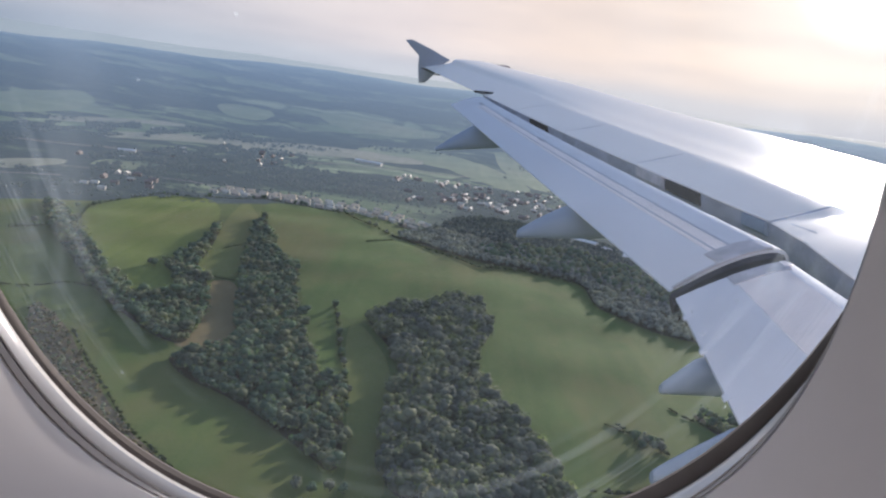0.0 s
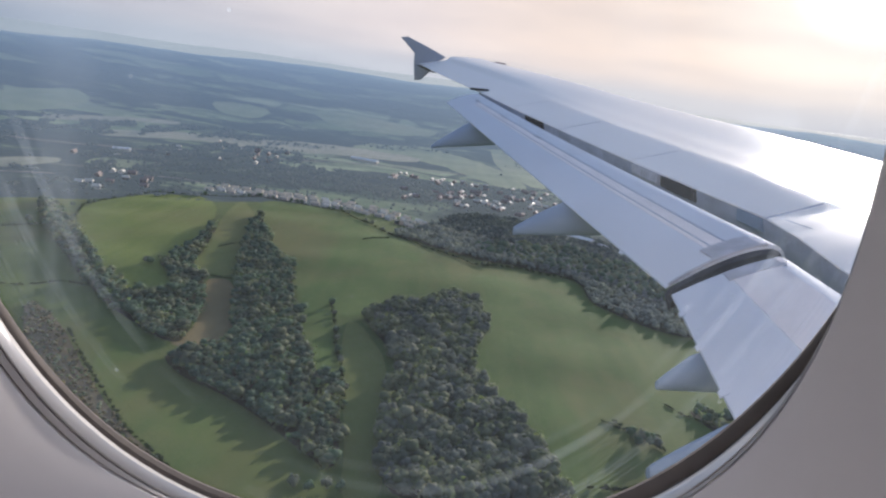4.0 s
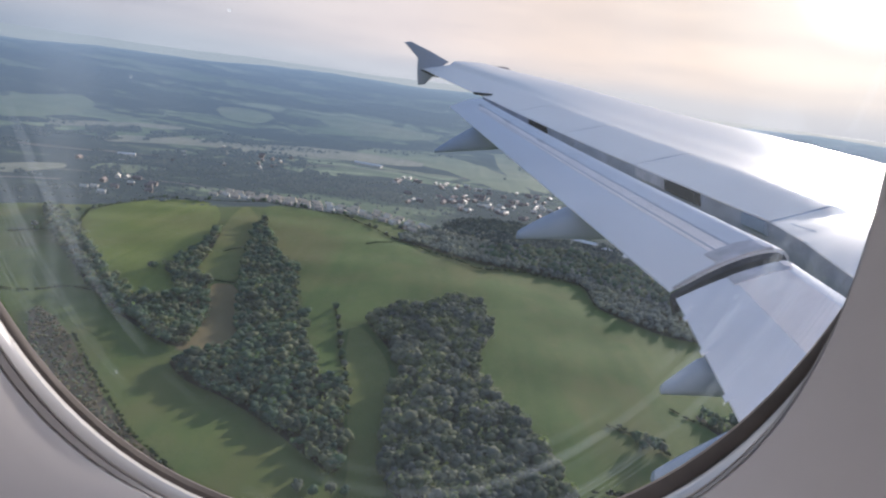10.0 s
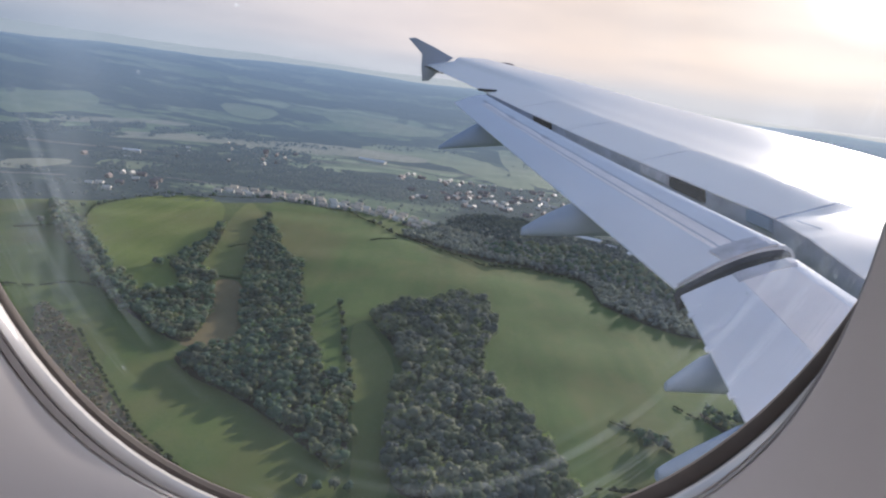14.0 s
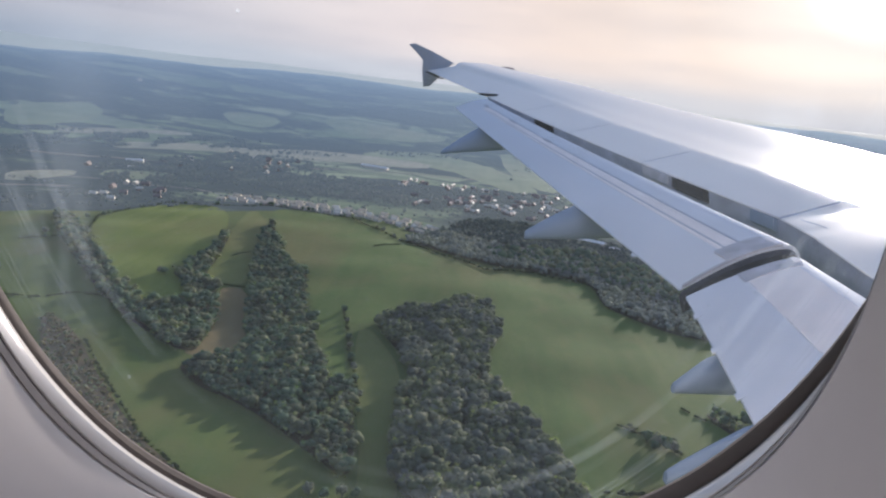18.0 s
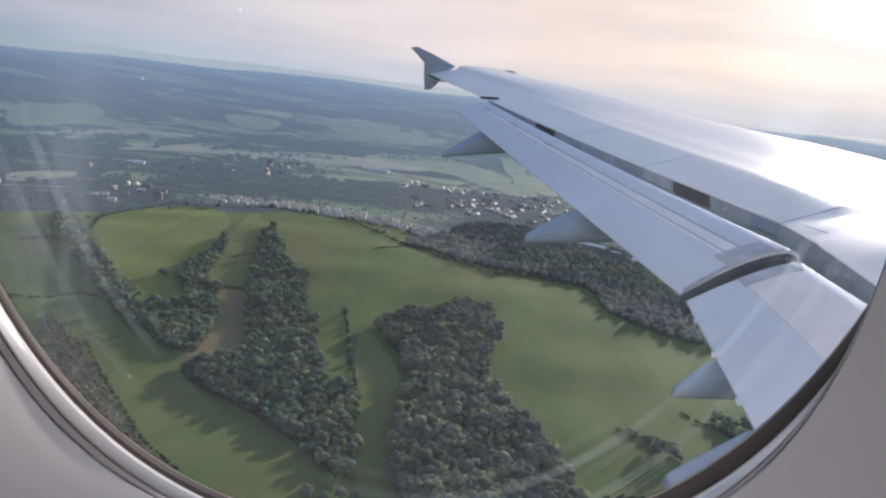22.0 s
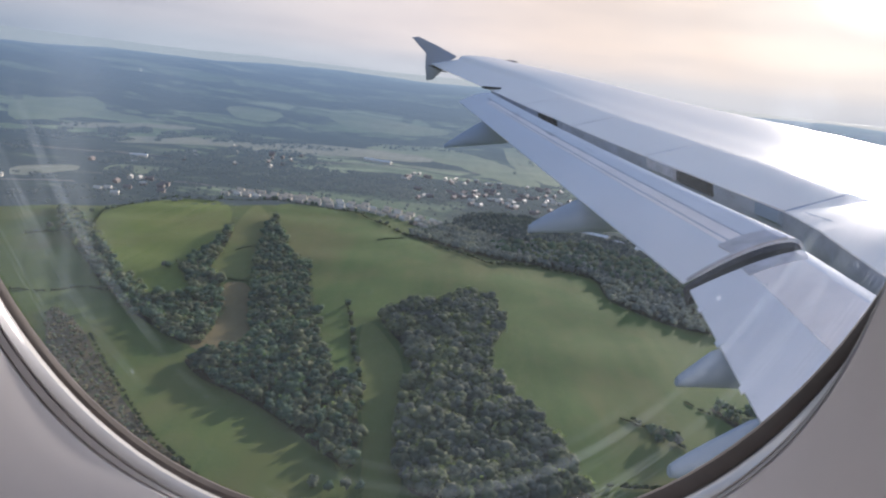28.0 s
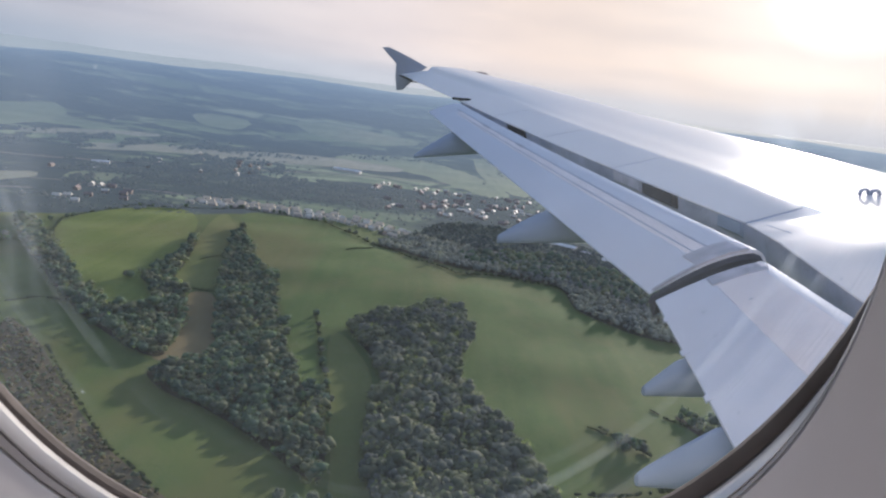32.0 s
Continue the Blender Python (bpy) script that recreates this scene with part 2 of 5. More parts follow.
M_LEAF_TWIG = foliage("bare_twigs", (0.20, 0.215, 0.20), (0.265, 0.285, 0.255), (0.36, 0.37, 0.325), False, (1.5, 1.6, 1.3))
M_LEAF_DEEP = foliage("shaded_leaves", (0.088, 0.112, 0.112), (0.122, 0.152, 0.148), (0.178, 0.206, 0.190), False, (1.4, 1.6, 1.2))
M_BRAMBLE = foliage("bramble_leaves", (0.115, 0.095, 0.055), (0.165, 0.140, 0.082), (0.24, 0.205, 0.14))
M_BARK = plain("bark", (0.09, 0.07, 0.05), 0.9, 0, 0.3, 0.8)

# ---- mesh helpers ----
def mesh_from(name, verts, faces, mats, index=None, smooth=True):
    me = bpy.data.meshes.new(name)
    me.from_pydata([tuple(v) for v in verts], [], [tuple(f) for f in faces])
    for m in (mats if isinstance(mats, (list, tuple)) else [mats]):
        me.materials.append(m)
    if index is not None:
        me.polygons.foreach_set("material_index", np.asarray(index, dtype=np.int32))
    me.polygons.foreach_set("use_smooth", np.full(len(me.polygons), smooth))
    me.update()
    return me


def tri_mesh(name, verts, tris, mats, index=None, smooth=True):
    """A mesh from arrays of corners and triangles."""
    verts, tris = np.asarray(verts, dtype=np.float32), np.asarray(tris, dtype=np.int32)
    me = bpy.data.meshes.new(name)
    me.vertices.add(len(verts))
    me.vertices.foreach_set("co", verts.ravel())
    me.loops.add(tris.size)
    me.loops.foreach_set("vertex_index", tris.ravel())
    me.polygons.add(len(tris))
    me.polygons.foreach_set("loop_start", np.arange(0, tris.size, 3, dtype=np.int32))
    for m in (mats if isinstance(mats, (list, tuple)) else [mats]):
        me.materials.append(m)
    if index is not None:
        me.polygons.foreach_set("material_index", np.asarray(index, dtype=np.int32))
    me.polygons.foreach_set("use_smooth", np.full(len(tris), smooth))
    me.update(calc_edges=True)
    return me


def put(name, me, parent=None, label="", category="", group="", kind="", m=None):
    ob = new(name, me)
    if parent is not None:
        ob.parent = parent
    if m is not None:
        ob.matrix_basis = m
    return tagged(ob, label, category, group, kind)


def part(name, bm, mat, parent, label="", smooth=False):
    me = bpy.data.meshes.new(name)
    bm.to_mesh(me)
    bm.free()
    me.materials.append(mat)
    me.polygons.foreach_set("use_smooth", np.full(len(me.polygons), smooth))
    return put(name, me, parent, label)


def box(bm, size, at=(0, 0, 0), turn=0, bevel=0.0):
    got = bmesh.ops.create_cube(bm, size=1, matrix=pose(*at, 0, 0, turn) @ Matrix.Diagonal((*size, 1)))
    if bevel:
        edges = list({e for v in got["verts"] for e in v.link_edges})
        bmesh.ops.bevel(bm, geom=edges, offset=bevel, segments=2, affect="EDGES", profile=0.5)
    return bm


def loft(name, rings, mat, parent, label="", closed=True, caps=True, smooth=True):
    """A skin over rings of points, each ring as long as the next."""
    n = len(rings[0])
    verts = [v for r in rings for v in r]
    faces = []
    for i in range(len(rings) - 1):
        for j in range(n if closed else n - 1):
            k = (j + 1) % n
            faces.append((i * n + j, i * n + k, (i + 1) * n + k, (i + 1) * n + j))
    if caps and closed:
        faces += [tuple(range(n))[::-1], tuple(range((len(rings) - 1) * n, len(rings) * n))]
    bm = bmesh.new()
    made = [bm.verts.new(v) for v in verts]
    for f in faces:
        bm.faces.new([made[i] for i in f])
    bmesh.ops.recalc_face_normals(bm, faces=bm.faces)
    ob = part(name, bm, mat, parent, label, smooth)
    if smooth:
        for e in ob.data.edges:
            e.use_edge_sharp = False
        ob.data.set_sharp_from_angle(angle=radians(40))
    return ob


# ---- land ----
def land(x, y):
    """Height of the ground: a broad low hill, ripples, and far country that rises to the skyline."""
    d = np.hypot(x, y)
    h = 12 * np.exp(-((x + 40) / 520) ** 2 - ((y - 960) / 230) ** 2) + 6 * np.exp(-((x + 420) / 200) ** 2 - ((y - 1130) / 160) ** 2)
    h = h + 3.2 * np.sin(x / 97 + 1.3) * np.cos(y / 131) + 1.6 * np.sin((x + y) / 53) * np.cos((x - 1.7 * y) / 89)
    h = h + 1.1 * np.sin((1.3 * x - y) / 31 + 0.7) * np.cos((x + 0.8 * y) / 43)
    s = np.clip((d - 2300) / 2500, 0, 1)
    return h + 262 * s * s * (2.2 - 1.2 * s) + s * 12 * np.sin(x / 310 + y / 900) * np.sin(y / 240 + 1)


def sheet(name, radii, mat, label, inner=False):
    steps = 480
    a = np.linspace(0, 2 * np.pi, steps, endpoint=False)
    r, aa = np.meshgrid(radii, a, indexing="ij")
    x, y = r * np.sin(aa), r * np.cos(aa)
    v = np.stack([x, y, land(x, y)], -1).reshape(-1, 3)
    i = np.arange(len(radii) - 1)[:, None] * steps + np.arange(steps)[None]
    j = np.arange(len(radii) - 1)[:, None] * steps + (np.arange(steps)[None] + 1) % steps
    q = np.stack([i, j, j + steps, i, j + steps, i + steps], -1).reshape(-1, 3)
    if inner:
        v = np.vstack([v, [[0, 0, land(0.0, 0.0)]]])
        q = np.vstack([q, [[len(v) - 1, (k + 1) % steps, k] for k in range(steps)]])
    return put(name, tri_mesh(name, v, q[:, ::-1], mat), None, label, name.split("_")[0], "", "structure")


def far_country():
    """Distant farmland, with the haze of the distance mixed into its surface as glow."""
    m, tree, p = material("far_country")
    cells = texture(tree, 0.0034, kind="ShaderNodeTexVoronoi", stretch=(0.5, 1.1, 0.01, 12))
    lines = texture(tree, 0.0034, kind="ShaderNodeTexVoronoi", stretch=(0.5, 1.1, 0.01, 12))
    lines.feature = "DISTANCE_TO_EDGE"
    fields = ramp(tree, cells.outputs["Color"], [(0.0, (0.035, 0.05, 0.025)), (0.3, (0.06, 0.09, 0.035)), (0.42, (0.22, 0.29, 0.11)), (0.62, (0.42, 0.50, 0.24)), (1.0, (0.60, 0.56, 0.40))])
    woods = texture(tree, 0.0021, 10, 0.70, (0.42, 1.1, 0.01, 8))
    cover = ramp(tree, woods.outputs[0], [(0.465, (0, 0, 0)), (0.485, (0.85, 0.85, 0.85)), (0.54, (1, 1, 1))])
    plots = texture(tree, 0.0085, kind="ShaderNodeTexVoronoi", stretch=(0.4, 1, 0.01, -18))
    c2 = ramp(tree, plots.outputs["Color"], [(0.2, (0.035, 0.05, 0.025)), (0.5, (0.18, 0.25, 0.09)), (0.8, (0.46, 0.50, 0.27))])
    fields = mix(tree, 0.6, fields, c2)
    hedges = ramp(tree, lines.outputs["Distance"], [(0.0, (1, 1, 1)), (0.025, (0.9, 0.9, 0.9)), (0.04, (0, 0, 0))])
    c = mix(tree, hedges, fields, (0.025, 0.035, 0.02))
    mottle = texture(tree, 0.012, 6, 0.7, (0.7, 1, 0.01))
    c = mix(tree, 0.4, c, ramp(tree, mottle.outputs[0], [(0.35, (0.02, 0.03, 0.02)), (0.65, (0.26, 0.29, 0.15))]))
    c = mix(tree, cover, c, (0.022, 0.030, 0.022))
    tree.links.new(c, p.inputs["Base Color"])
    p.inputs["Roughness"].default_value = 0.95
    p.inputs["Specular IOR Level"].default_value = 0.0
    painted_haze(tree, p)
    return m


EDGE = 1300.0
M_FAR = far_country()
ground = sheet("ground", np.concatenate([np.linspace(60, EDGE, 150)]), M_PASTURE, "green rolling pasture land under the flight path", True)
backdrop = sheet("backdrop", np.linspace(EDGE, 4850, 120), M_FAR, "hazy blue distant farmland and woods to the skyline")


def far_hills():
    """A pale line of hills beyond the farmland, highest to the west."""
    m, tree, p = material("far_hills")
    tree.links.new(ramp(tree, texture(tree, 0.004, 4).outputs[0], [(0.3, (0.08, 0.11, 0.10)), (0.7, (0.14, 0.17, 0.14))]), p.inputs["Base Color"])
    # hills take the painted haze too, in a paler tint
    painted_haze(tree, p, 1300.0, 4600.0, (1.62, 1.36, 1.13))
    v, f = [], []
    for i, a in enumerate(np.radians(np.linspace(-75, 75, 301))):
        west = min(1.0, max(0.0, (0.35 - a) / 1.0))
        top = 284 + 40 * west + 14 * noise.fractal(Vector((a * 5, 2.3, 0.4)), 1.0, 2.0, 5) * (0.3 + west)
        for r, z in ((4855, 150), (4860, top - 3), (4880, top), (4940, 200)):
            v.append((r * math.sin(a), r * math.cos(a), z))
        if i:
            f += [(4 * i - 4 + k, 4 * i + k, 4 * i + k + 1, 4 * i - 3 + k) for k in range(3)]
    put("backdrop_hills", mesh_from("backdrop_hills", v, f, m), None, "pale blue line of hills beyond the farmland", "hills", "", "structure")


far_hills()


def smooth_outline(points, times=2):
    p = np.array(points, dtype=float)
    for _ in range(times):
        q = np.roll(p, -1, axis=0)
        p = np.stack([0.78 * p + 0.22 * q, 0.22 * p + 0.78 * q], 1).reshape(-1, 2)
    return p


def inside(poly, x, y):
    """Which of the points lie in the outline."""
    hit = np.zeros(np.shape(x), dtype=bool)
    a = np.asarray(poly, dtype=float)
    for (x0, y0), (x1, y1) in zip(a, np.roll(a, -1, axis=0)):
        with np.errstate(divide="ignore", invalid="ignore"):
            cross = ((y0 > y) != (y1 > y)) & (x < (x1 - x0) * (y - y0) / (y1 - y0 + 1e-9) + x0)
        hit ^= cross
    return hit


def field(name, outline, mat, label, lift=0.25, times=2):
    bm = bmesh.new()
    f = bm.faces.new([bm.verts.new((x, y, 0)) for x, y in smooth_outline(outline, times)])
    bmesh.ops.triangulate(bm, faces=[f])
    for _ in range(9):
        long = [e for e in bm.edges if e.calc_length() > 15]
        if not long:
            break
        bmesh.ops.subdivide_edges(bm, edges=long, cuts=1)
        bmesh.ops.triangulate(bm, faces=[f for f in bm.faces if len(f.verts) > 3])
    for v in bm.verts:
        v.co.z = float(land(v.co.x, v.co.y)) + lift
    for f in bm.faces:
        f.normal_update()
        if f.normal.z < 0:
            f.normal_flip()
    return tagged(part(name, bm, mat, None, label, True), label, "field", "", "structure")


PLAN = dict(
    field_bright=[(-594,964),(-640,1075),(-593,1237),(-486,1261),(-409,1104),(-373,930),(-377,858),(-384,810),(-355,786),(-326,729),(-334,699),(-369,710),(-425,755),(-488,827)],
    strip_pale=[(-389,1067),(-419,1268),(-334,1093),(-314,985),(-293,883),(-273,798),(-313,795),(-341,818),(-351,893)],
    strip_tan=[(-305,779),(-268,788),(-224,665),(-200,589),(-242,573),(-266,581),(-253,607),(-268,676)],
    field_main=[(-391,1294),(-204,1254),(-105,1130),(-24,1034),(64,952),(150,973),(236,948),(236,877),(276,799),(359,774),(368,634),(311,510),(147,412),(125,427),(98,504),(63,568),(50,627),(72,703),(68,771),(40,817),(7,766),(-51,740),(-89,702),(-117,702),(-93,585),(-80,550),(-101,552),(-132,615),(-175,762),(-208,873),(-239,891),(-325,1099)],
    track=[(-99,683),(-82,695),(-35,605),(-26,474),(-14,380),(-47,375),(-53,442),(-75,542)],
    field_low=[(-334,585),(-225,516),(-135,470),(-58,407),(-34,371),(-125,352),(-211,405),(-291,480)],
    scrub_left=[(-466,655),(-398,610),(-287,483),(-207,405),(-125,352),(-160,344),(-260,413),(-363,505)],
    field_left=[(-620,831),(-531,784),(-357,625),(-327,572),(-394,613),(-503,679)],
    w_belt=[(-341,1127),(-300,1038),(-242,897),(-206,878),(-187,779),(-149,674),(-127,602),(-99,552),(-79,546),(-61,464),(-55,407),(-90,429),(-135,470),(-180,497),(-226,518),(-259,553),(-238,572),(-200,589),(-263,774),(-293,888),(-318,999)],
    w_second=[(-394,1065),(-373,1007),(-349,894),(-341,818),(-309,787),(-268,676),(-258,619),(-252,576),(-318,612),(-427,712),(-606,904),(-750,1115),(-620,984),(-486,827),(-423,751),(-368,708),(-333,695),(-324,725),(-355,786),(-385,810),(-377,858),(-374,938)],
    w_copse=[(39,825),(70,765),(72,703),(52,627),(63,570),(98,507),(124,427),(136,403),(-14,373),(-26,474),(-26,557),(-23,609),(-66,683),(-79,708),(-51,742),(7,769)],
    w_edge=[(-94,1129),(-26,1079),(65,990),(153,998),(243,965),(242,868),(286,810),(358,784),(400,788),(383,904),(333,982),(273,1059),(177,1121),(71,1189),(-11,1251)],
    w_band=[(-23,1258),(84,1231),(192,1154),(288,1085),(400,1009),(464,1049),(445,1146),(374,1258),(275,1390),(146,1436),(50,1412)],
    f_valley=[(-120,1200),(-11,1251),(71,1189),(177,1121),(273,1059),(383,904),(414,734),(492,908),(470,1139),(380,1285),(200,1300),(0,1300)],
    w_left=[(-1003,1642),(-963,1799),(-842,1831),(-742,1614),(-772,1416),(-845,1338)],
    w_ridge=[(-1410,1926),(-1302,2135),(-1040,2355),(-746,2468),(-649,2296),(-842,2135),(-1081,1919),(-1251,1799)],
    w_middle=[(-786,1993),(-634,2108),(-457,2025),(-444,1822),(-601,1689),(-727,1762)],
    f_band=[(-1156,2053),(-966,2189),(-706,2272),(-371,2425),(-95,2343),(-106,2174),(-400,2119),(-697,2060),(-931,1984),(-1080,1885)],
    f_west_pale=[(-1782,2383),(-1748,2563),(-1666,2740),(-1499,2591),(-1465,2406),(-1492,2151),(-1561,2082)],
    f_north=[(-1174,2999),(-1044,3063),(-850,2981),(-857,2745),(-1005,2734)],
    f_clearing=[(-890,1489),(-874,1633),(-782,1667),(-711,1613),(-736,1478),(-827,1417)],
    f_lane=[(-1033,1368),(-997,1429),(-935,1482),(-899,1403),(-953,1259)],
    f_strip=[(-1418,2161),(-1296,2303),(-1067,2418),(-1024,2369),(-1243,2208),(-1374,2064)],
    f_hill_north=[(-731,3167),(-503,3200),(-204,3145),(-26,3044),(-227,2809),(-552,2870)],
    f_far_slope=[(191,2871),(358,2475),(359,1903),(258,1969),(193,2415)],
    f_pale=[(-389,2536),(-113,2649),(212,2351),(280,1844),(178,1881),(-48,2272),(-335,2208)],
    w_dark=[(-541,1605),(-459,1753),(-306,1818),(-128,1740),(-9,1612),(-19,1481),(-132,1480),(-277,1502),(-409,1467)],
    w_leftv=[(-792,1402),(-897,1766),(-831,1881),(-647,1966),(-543,1609),(-651,1475),(-671,1321)],
    f_hill=[(-804,815),(-714,830),(-637,688),(-562,633),(-457,532),(-519,557),(-615,635),(-716,719)],
    f_big=[(-1018,695),(-924,744),(-800,694),(-748,595),(-801,563),(-776,536),(-815,505),(-898,552)],
    f_park=[(-1125,598),(-1023,682),(-902,721),(-793,698),(-727,606),(-673,564),(-738,452),(-935,411),(-1020,491),(-1093,537)],
    f_west=[(-1473,773),(-1384,822),(-1187,583),(-1219,541),(-1314,602)],
    f_stubble=[(-1197,509),(-1152,543),(-1057,426),(-1075,411)],
    f_plough=[(191,422),(257,438),(309,423),(351,364),(221,344)],
    f_low=[(315,431),(354,427),(395,373),(366,367)],
    f_ridge=[(424,751),(536,766),(684,716),(753,703),(846,602),(760,593),(647,655),(514,672)],
    f_south=[(1084,486),(1169,510),(1223,420),(1223,377),(1180,348),(1153,416),(1121,450)],
    f_south_east=[(1230,515),(1299,546),(1312,521),(1340,375),(1302,364),(1272,429)],
    f_east=[(1358,562),(1397,577),(1468,481),(1399,427),(1378,432)],
    f_road=[(1081,854),(1157,898),(1255,646),(1182,639),(1134,725)],
    f_far_east=[(1321,734),(1495,824),(1551,798),(1519,674),(1430,652),(1349,680)],
    f_soil=[(1215,847),(1293,853),(1297,759),(1248,748)],
    f_soil_east=[(1305,884),(1436,938),(1434,845),(1311,779)],
    f_green=[(930,1193),(951,1389),(1046,1240),(1050,1133),(974,1113)],
    f_green_north=[(889,2000),(980,2007),(1129,1431),(1038,1525),(952,1470)],
    f_green_east=[(1019,1707),(1265,1428),(1237,1240),(1137,1419)],
    f_river=[(536,2143),(598,2338),(832,2088),(881,1632),(739,1741)],
    w_long=[(-840,829),(-787,780),(-657,652),(-556,573),(-453,501),(-400,446),(-509,430),(-578,487),(-695,599),(-788,717)],
    w_park=[(-1122,607),(-1079,684),(-1008,737),(-906,764),(-798,774),(-793,716),(-903,729),(-1024,684),(-1110,592)],
    w_scrub=[(503,622),(588,660),(677,608),(765,594),(841,551),(877,530),(786,401),(583,354),(556,436),(514,462),(473,502)],
    w_gorge=[(35,1075),(282,960),(531,814),(687,760),(756,726),(854,626),(874,691),(774,838),(666,1019),(490,1005),(203,1193)],
    w_strip=[(277,582),(329,552),(389,501),(431,474),(401,462),(348,468),(298,525)],
    w_river=[(1043,559),(1160,605),(1183,540),(1119,503),(1061,511)],
    w_slope=[(838,555),(901,579),(988,545),(1052,509),(1153,416),(1170,357),(1105,406),(1017,436),(944,426)],
)
field("field_crop", PLAN["field_bright"], M_BRIGHT, "bright yellow-green crop field between dark tree belts", 0.25, 1)
field("field_strip", PLAN["strip_pale"], M_PALE, "pale grass strip between two tree belts")
field("field_fallow", PLAN["strip_tan"], M_TAN, "tan fallow strip beside a dark tree belt")
field("field_meadow", PLAN["field_main"], M_MEADOW, "large smooth green meadow on a low hill", 0.22)
field("field_ride", PLAN["track"], M_PALE, "worn grass ride between two woods", 0.3)
field("field_slope", PLAN["field_low"], M_MEADOW, "long green pasture strip below the tree belt")
field("field_rough", PLAN["scrub_left"], M_SCRUB, "rough brown scrubby ground with bramble", 0.3)
field("field_paddock", PLAN["field_left"], M_PASTURE, "small green paddock beside the woods")

# ---- trees ----
def blob(rng, subdiv):
    bm = bmesh.new()
    bmesh.ops.create_icosphere(bm, subdivisions=subdiv, radius=1)
    v = np.array([x.co[:] for x in bm.verts])
    t = np.array([[x.index for x in f.verts] for f in bm.faces])
    bm.free()
    off = rng.uniform(0, 50, 3)
    v *= np.array([1 + 0.55 * noise.noise(Vector(p * 2.1 + off)) for p in v])[:, None]
    return v, t


def crown_shape(rng, clumps, leaves, subdiv):
    """A crown one metre in radius, about its centre: uneven clumps with loose sprays of leaves round them."""
    V, T, n = [], [], 0
    for k in range(clumps):
        a, e = rng.uniform(0, 2 * np.pi), rng.uniform(-0.5, 1.0)
        c = np.array([np.cos(a) * 0.55, np.sin(a) * 0.55, e * 0.6]) * (0 if k == 0 else rng.uniform(0.75, 1.1))
        v, t = blob(rng, subdiv)
        v = v * rng.uniform(0.30, 0.55) * (1.25 if k == 0 else 1) * np.array([1, 1, 0.88]) + c
        V.append(v), T.append(t + n)
        n += len(v)
    for _ in range(leaves):
        d = rng.normal(size=3)
        d /= np.linalg.norm(d)
        c = d * rng.uniform(0.72, 1.08) * np.array([1, 1, 0.82])
        e1 = np.cross(d, rng.normal(size=3))
        e1 /= np.linalg.norm(e1)
        e2 = np.cross(d, e1) * 0.8 + d * rng.uniform(-0.5, 0.5)
        s = rng.uniform(0.08, 0.19)
        V.append(np.array([c - e1 * s, c + e2 * s, c + e1 * s * 1.1, c - e2 * s])), T.append(np.array([[0, 1, 2], [0, 2, 3]]) + n)
        n += 4
    return np.vstack(V), np.vstack(T)


def trunk_shape(rng):
    """A tapered trunk with three limbs, from the ground to about the crown's centre; unit height."""
    V, T, n = [], [], 0
    def limb(a, b, r0, r1, sides=6):
        nonlocal n
        a, b = np.array(a), np.array(b)
        d = (b - a) / np.linalg.norm(b - a)
        u = np.cross(d, [0.3, 0.9, 0.1])
        u /= np.linalg.norm(u)
        w = np.cross(d, u)
        ang = np.linspace(0, 2 * np.pi, sides, endpoint=False)
        ring = np.cos(ang)[:, None] * u + np.sin(ang)[:, None] * w
        V.append(np.vstack([a + ring * r0, b + ring * r1]))
        for i in range(sides):
            j = (i + 1) % sides
            T.append([[n + i, n + j, n + sides + j], [n + i, n + sides + j, n + sides + i]])
        n += 2 * sides
    limb((0, 0, -0.05), (0.01, 0.01, 0.55), 0.035, 0.022)
    for a in rng.uniform(0, 6.28, 3):
        limb((0.01, 0.01, 0.5), (0.2 * np.cos(a), 0.2 * np.sin(a), 0.82), 0.018, 0.006)
    return np.vstack(V), np.vstack([np.array(t) for t in T])


rng = np.random.default_rng(7)
NEAR = [crown_shape(rng, 9, 80, 1) for _ in range(4)]
MIDDLE = [crown_shape(rng, 5, 34, 1) for _ in range(5)]
FARS = [crown_shape(rng, 1, 0, 1) for _ in range(4)]
BUSHES = [crown_shape(rng, 3, 6, 1) for _ in range(4)]
FARS = [(v / 0.62, t) for v, t in FARS]
TRUNKS = [trunk_shape(rng) for _ in range(3)]


def scatter(outline, spacing, edge=0.0):
    """Uneven points in an outline."""
    p = smooth_outline(outline, 1)
    lo, hi = p.min(0), p.max(0)
    gx, gy = np.meshgrid(np.arange(lo[0], hi[0], spacing), np.arange(lo[1], hi[1], spacing * 0.87))
    gx = gx + (np.arange(gx.shape[0]) % 2)[:, None] * spacing / 2
    q = np.stack([gx.ravel(), gy.ravel()], 1) + rng.uniform(-0.38, 0.38, (gx.size, 2)) * spacing
    q = q[inside(p, q[:, 0], q[:, 1])]
    if edge:
        q = q[[noise.noise(Vector((x / 60, y / 90, 1.7))) > edge for x, y in q]]
    return q


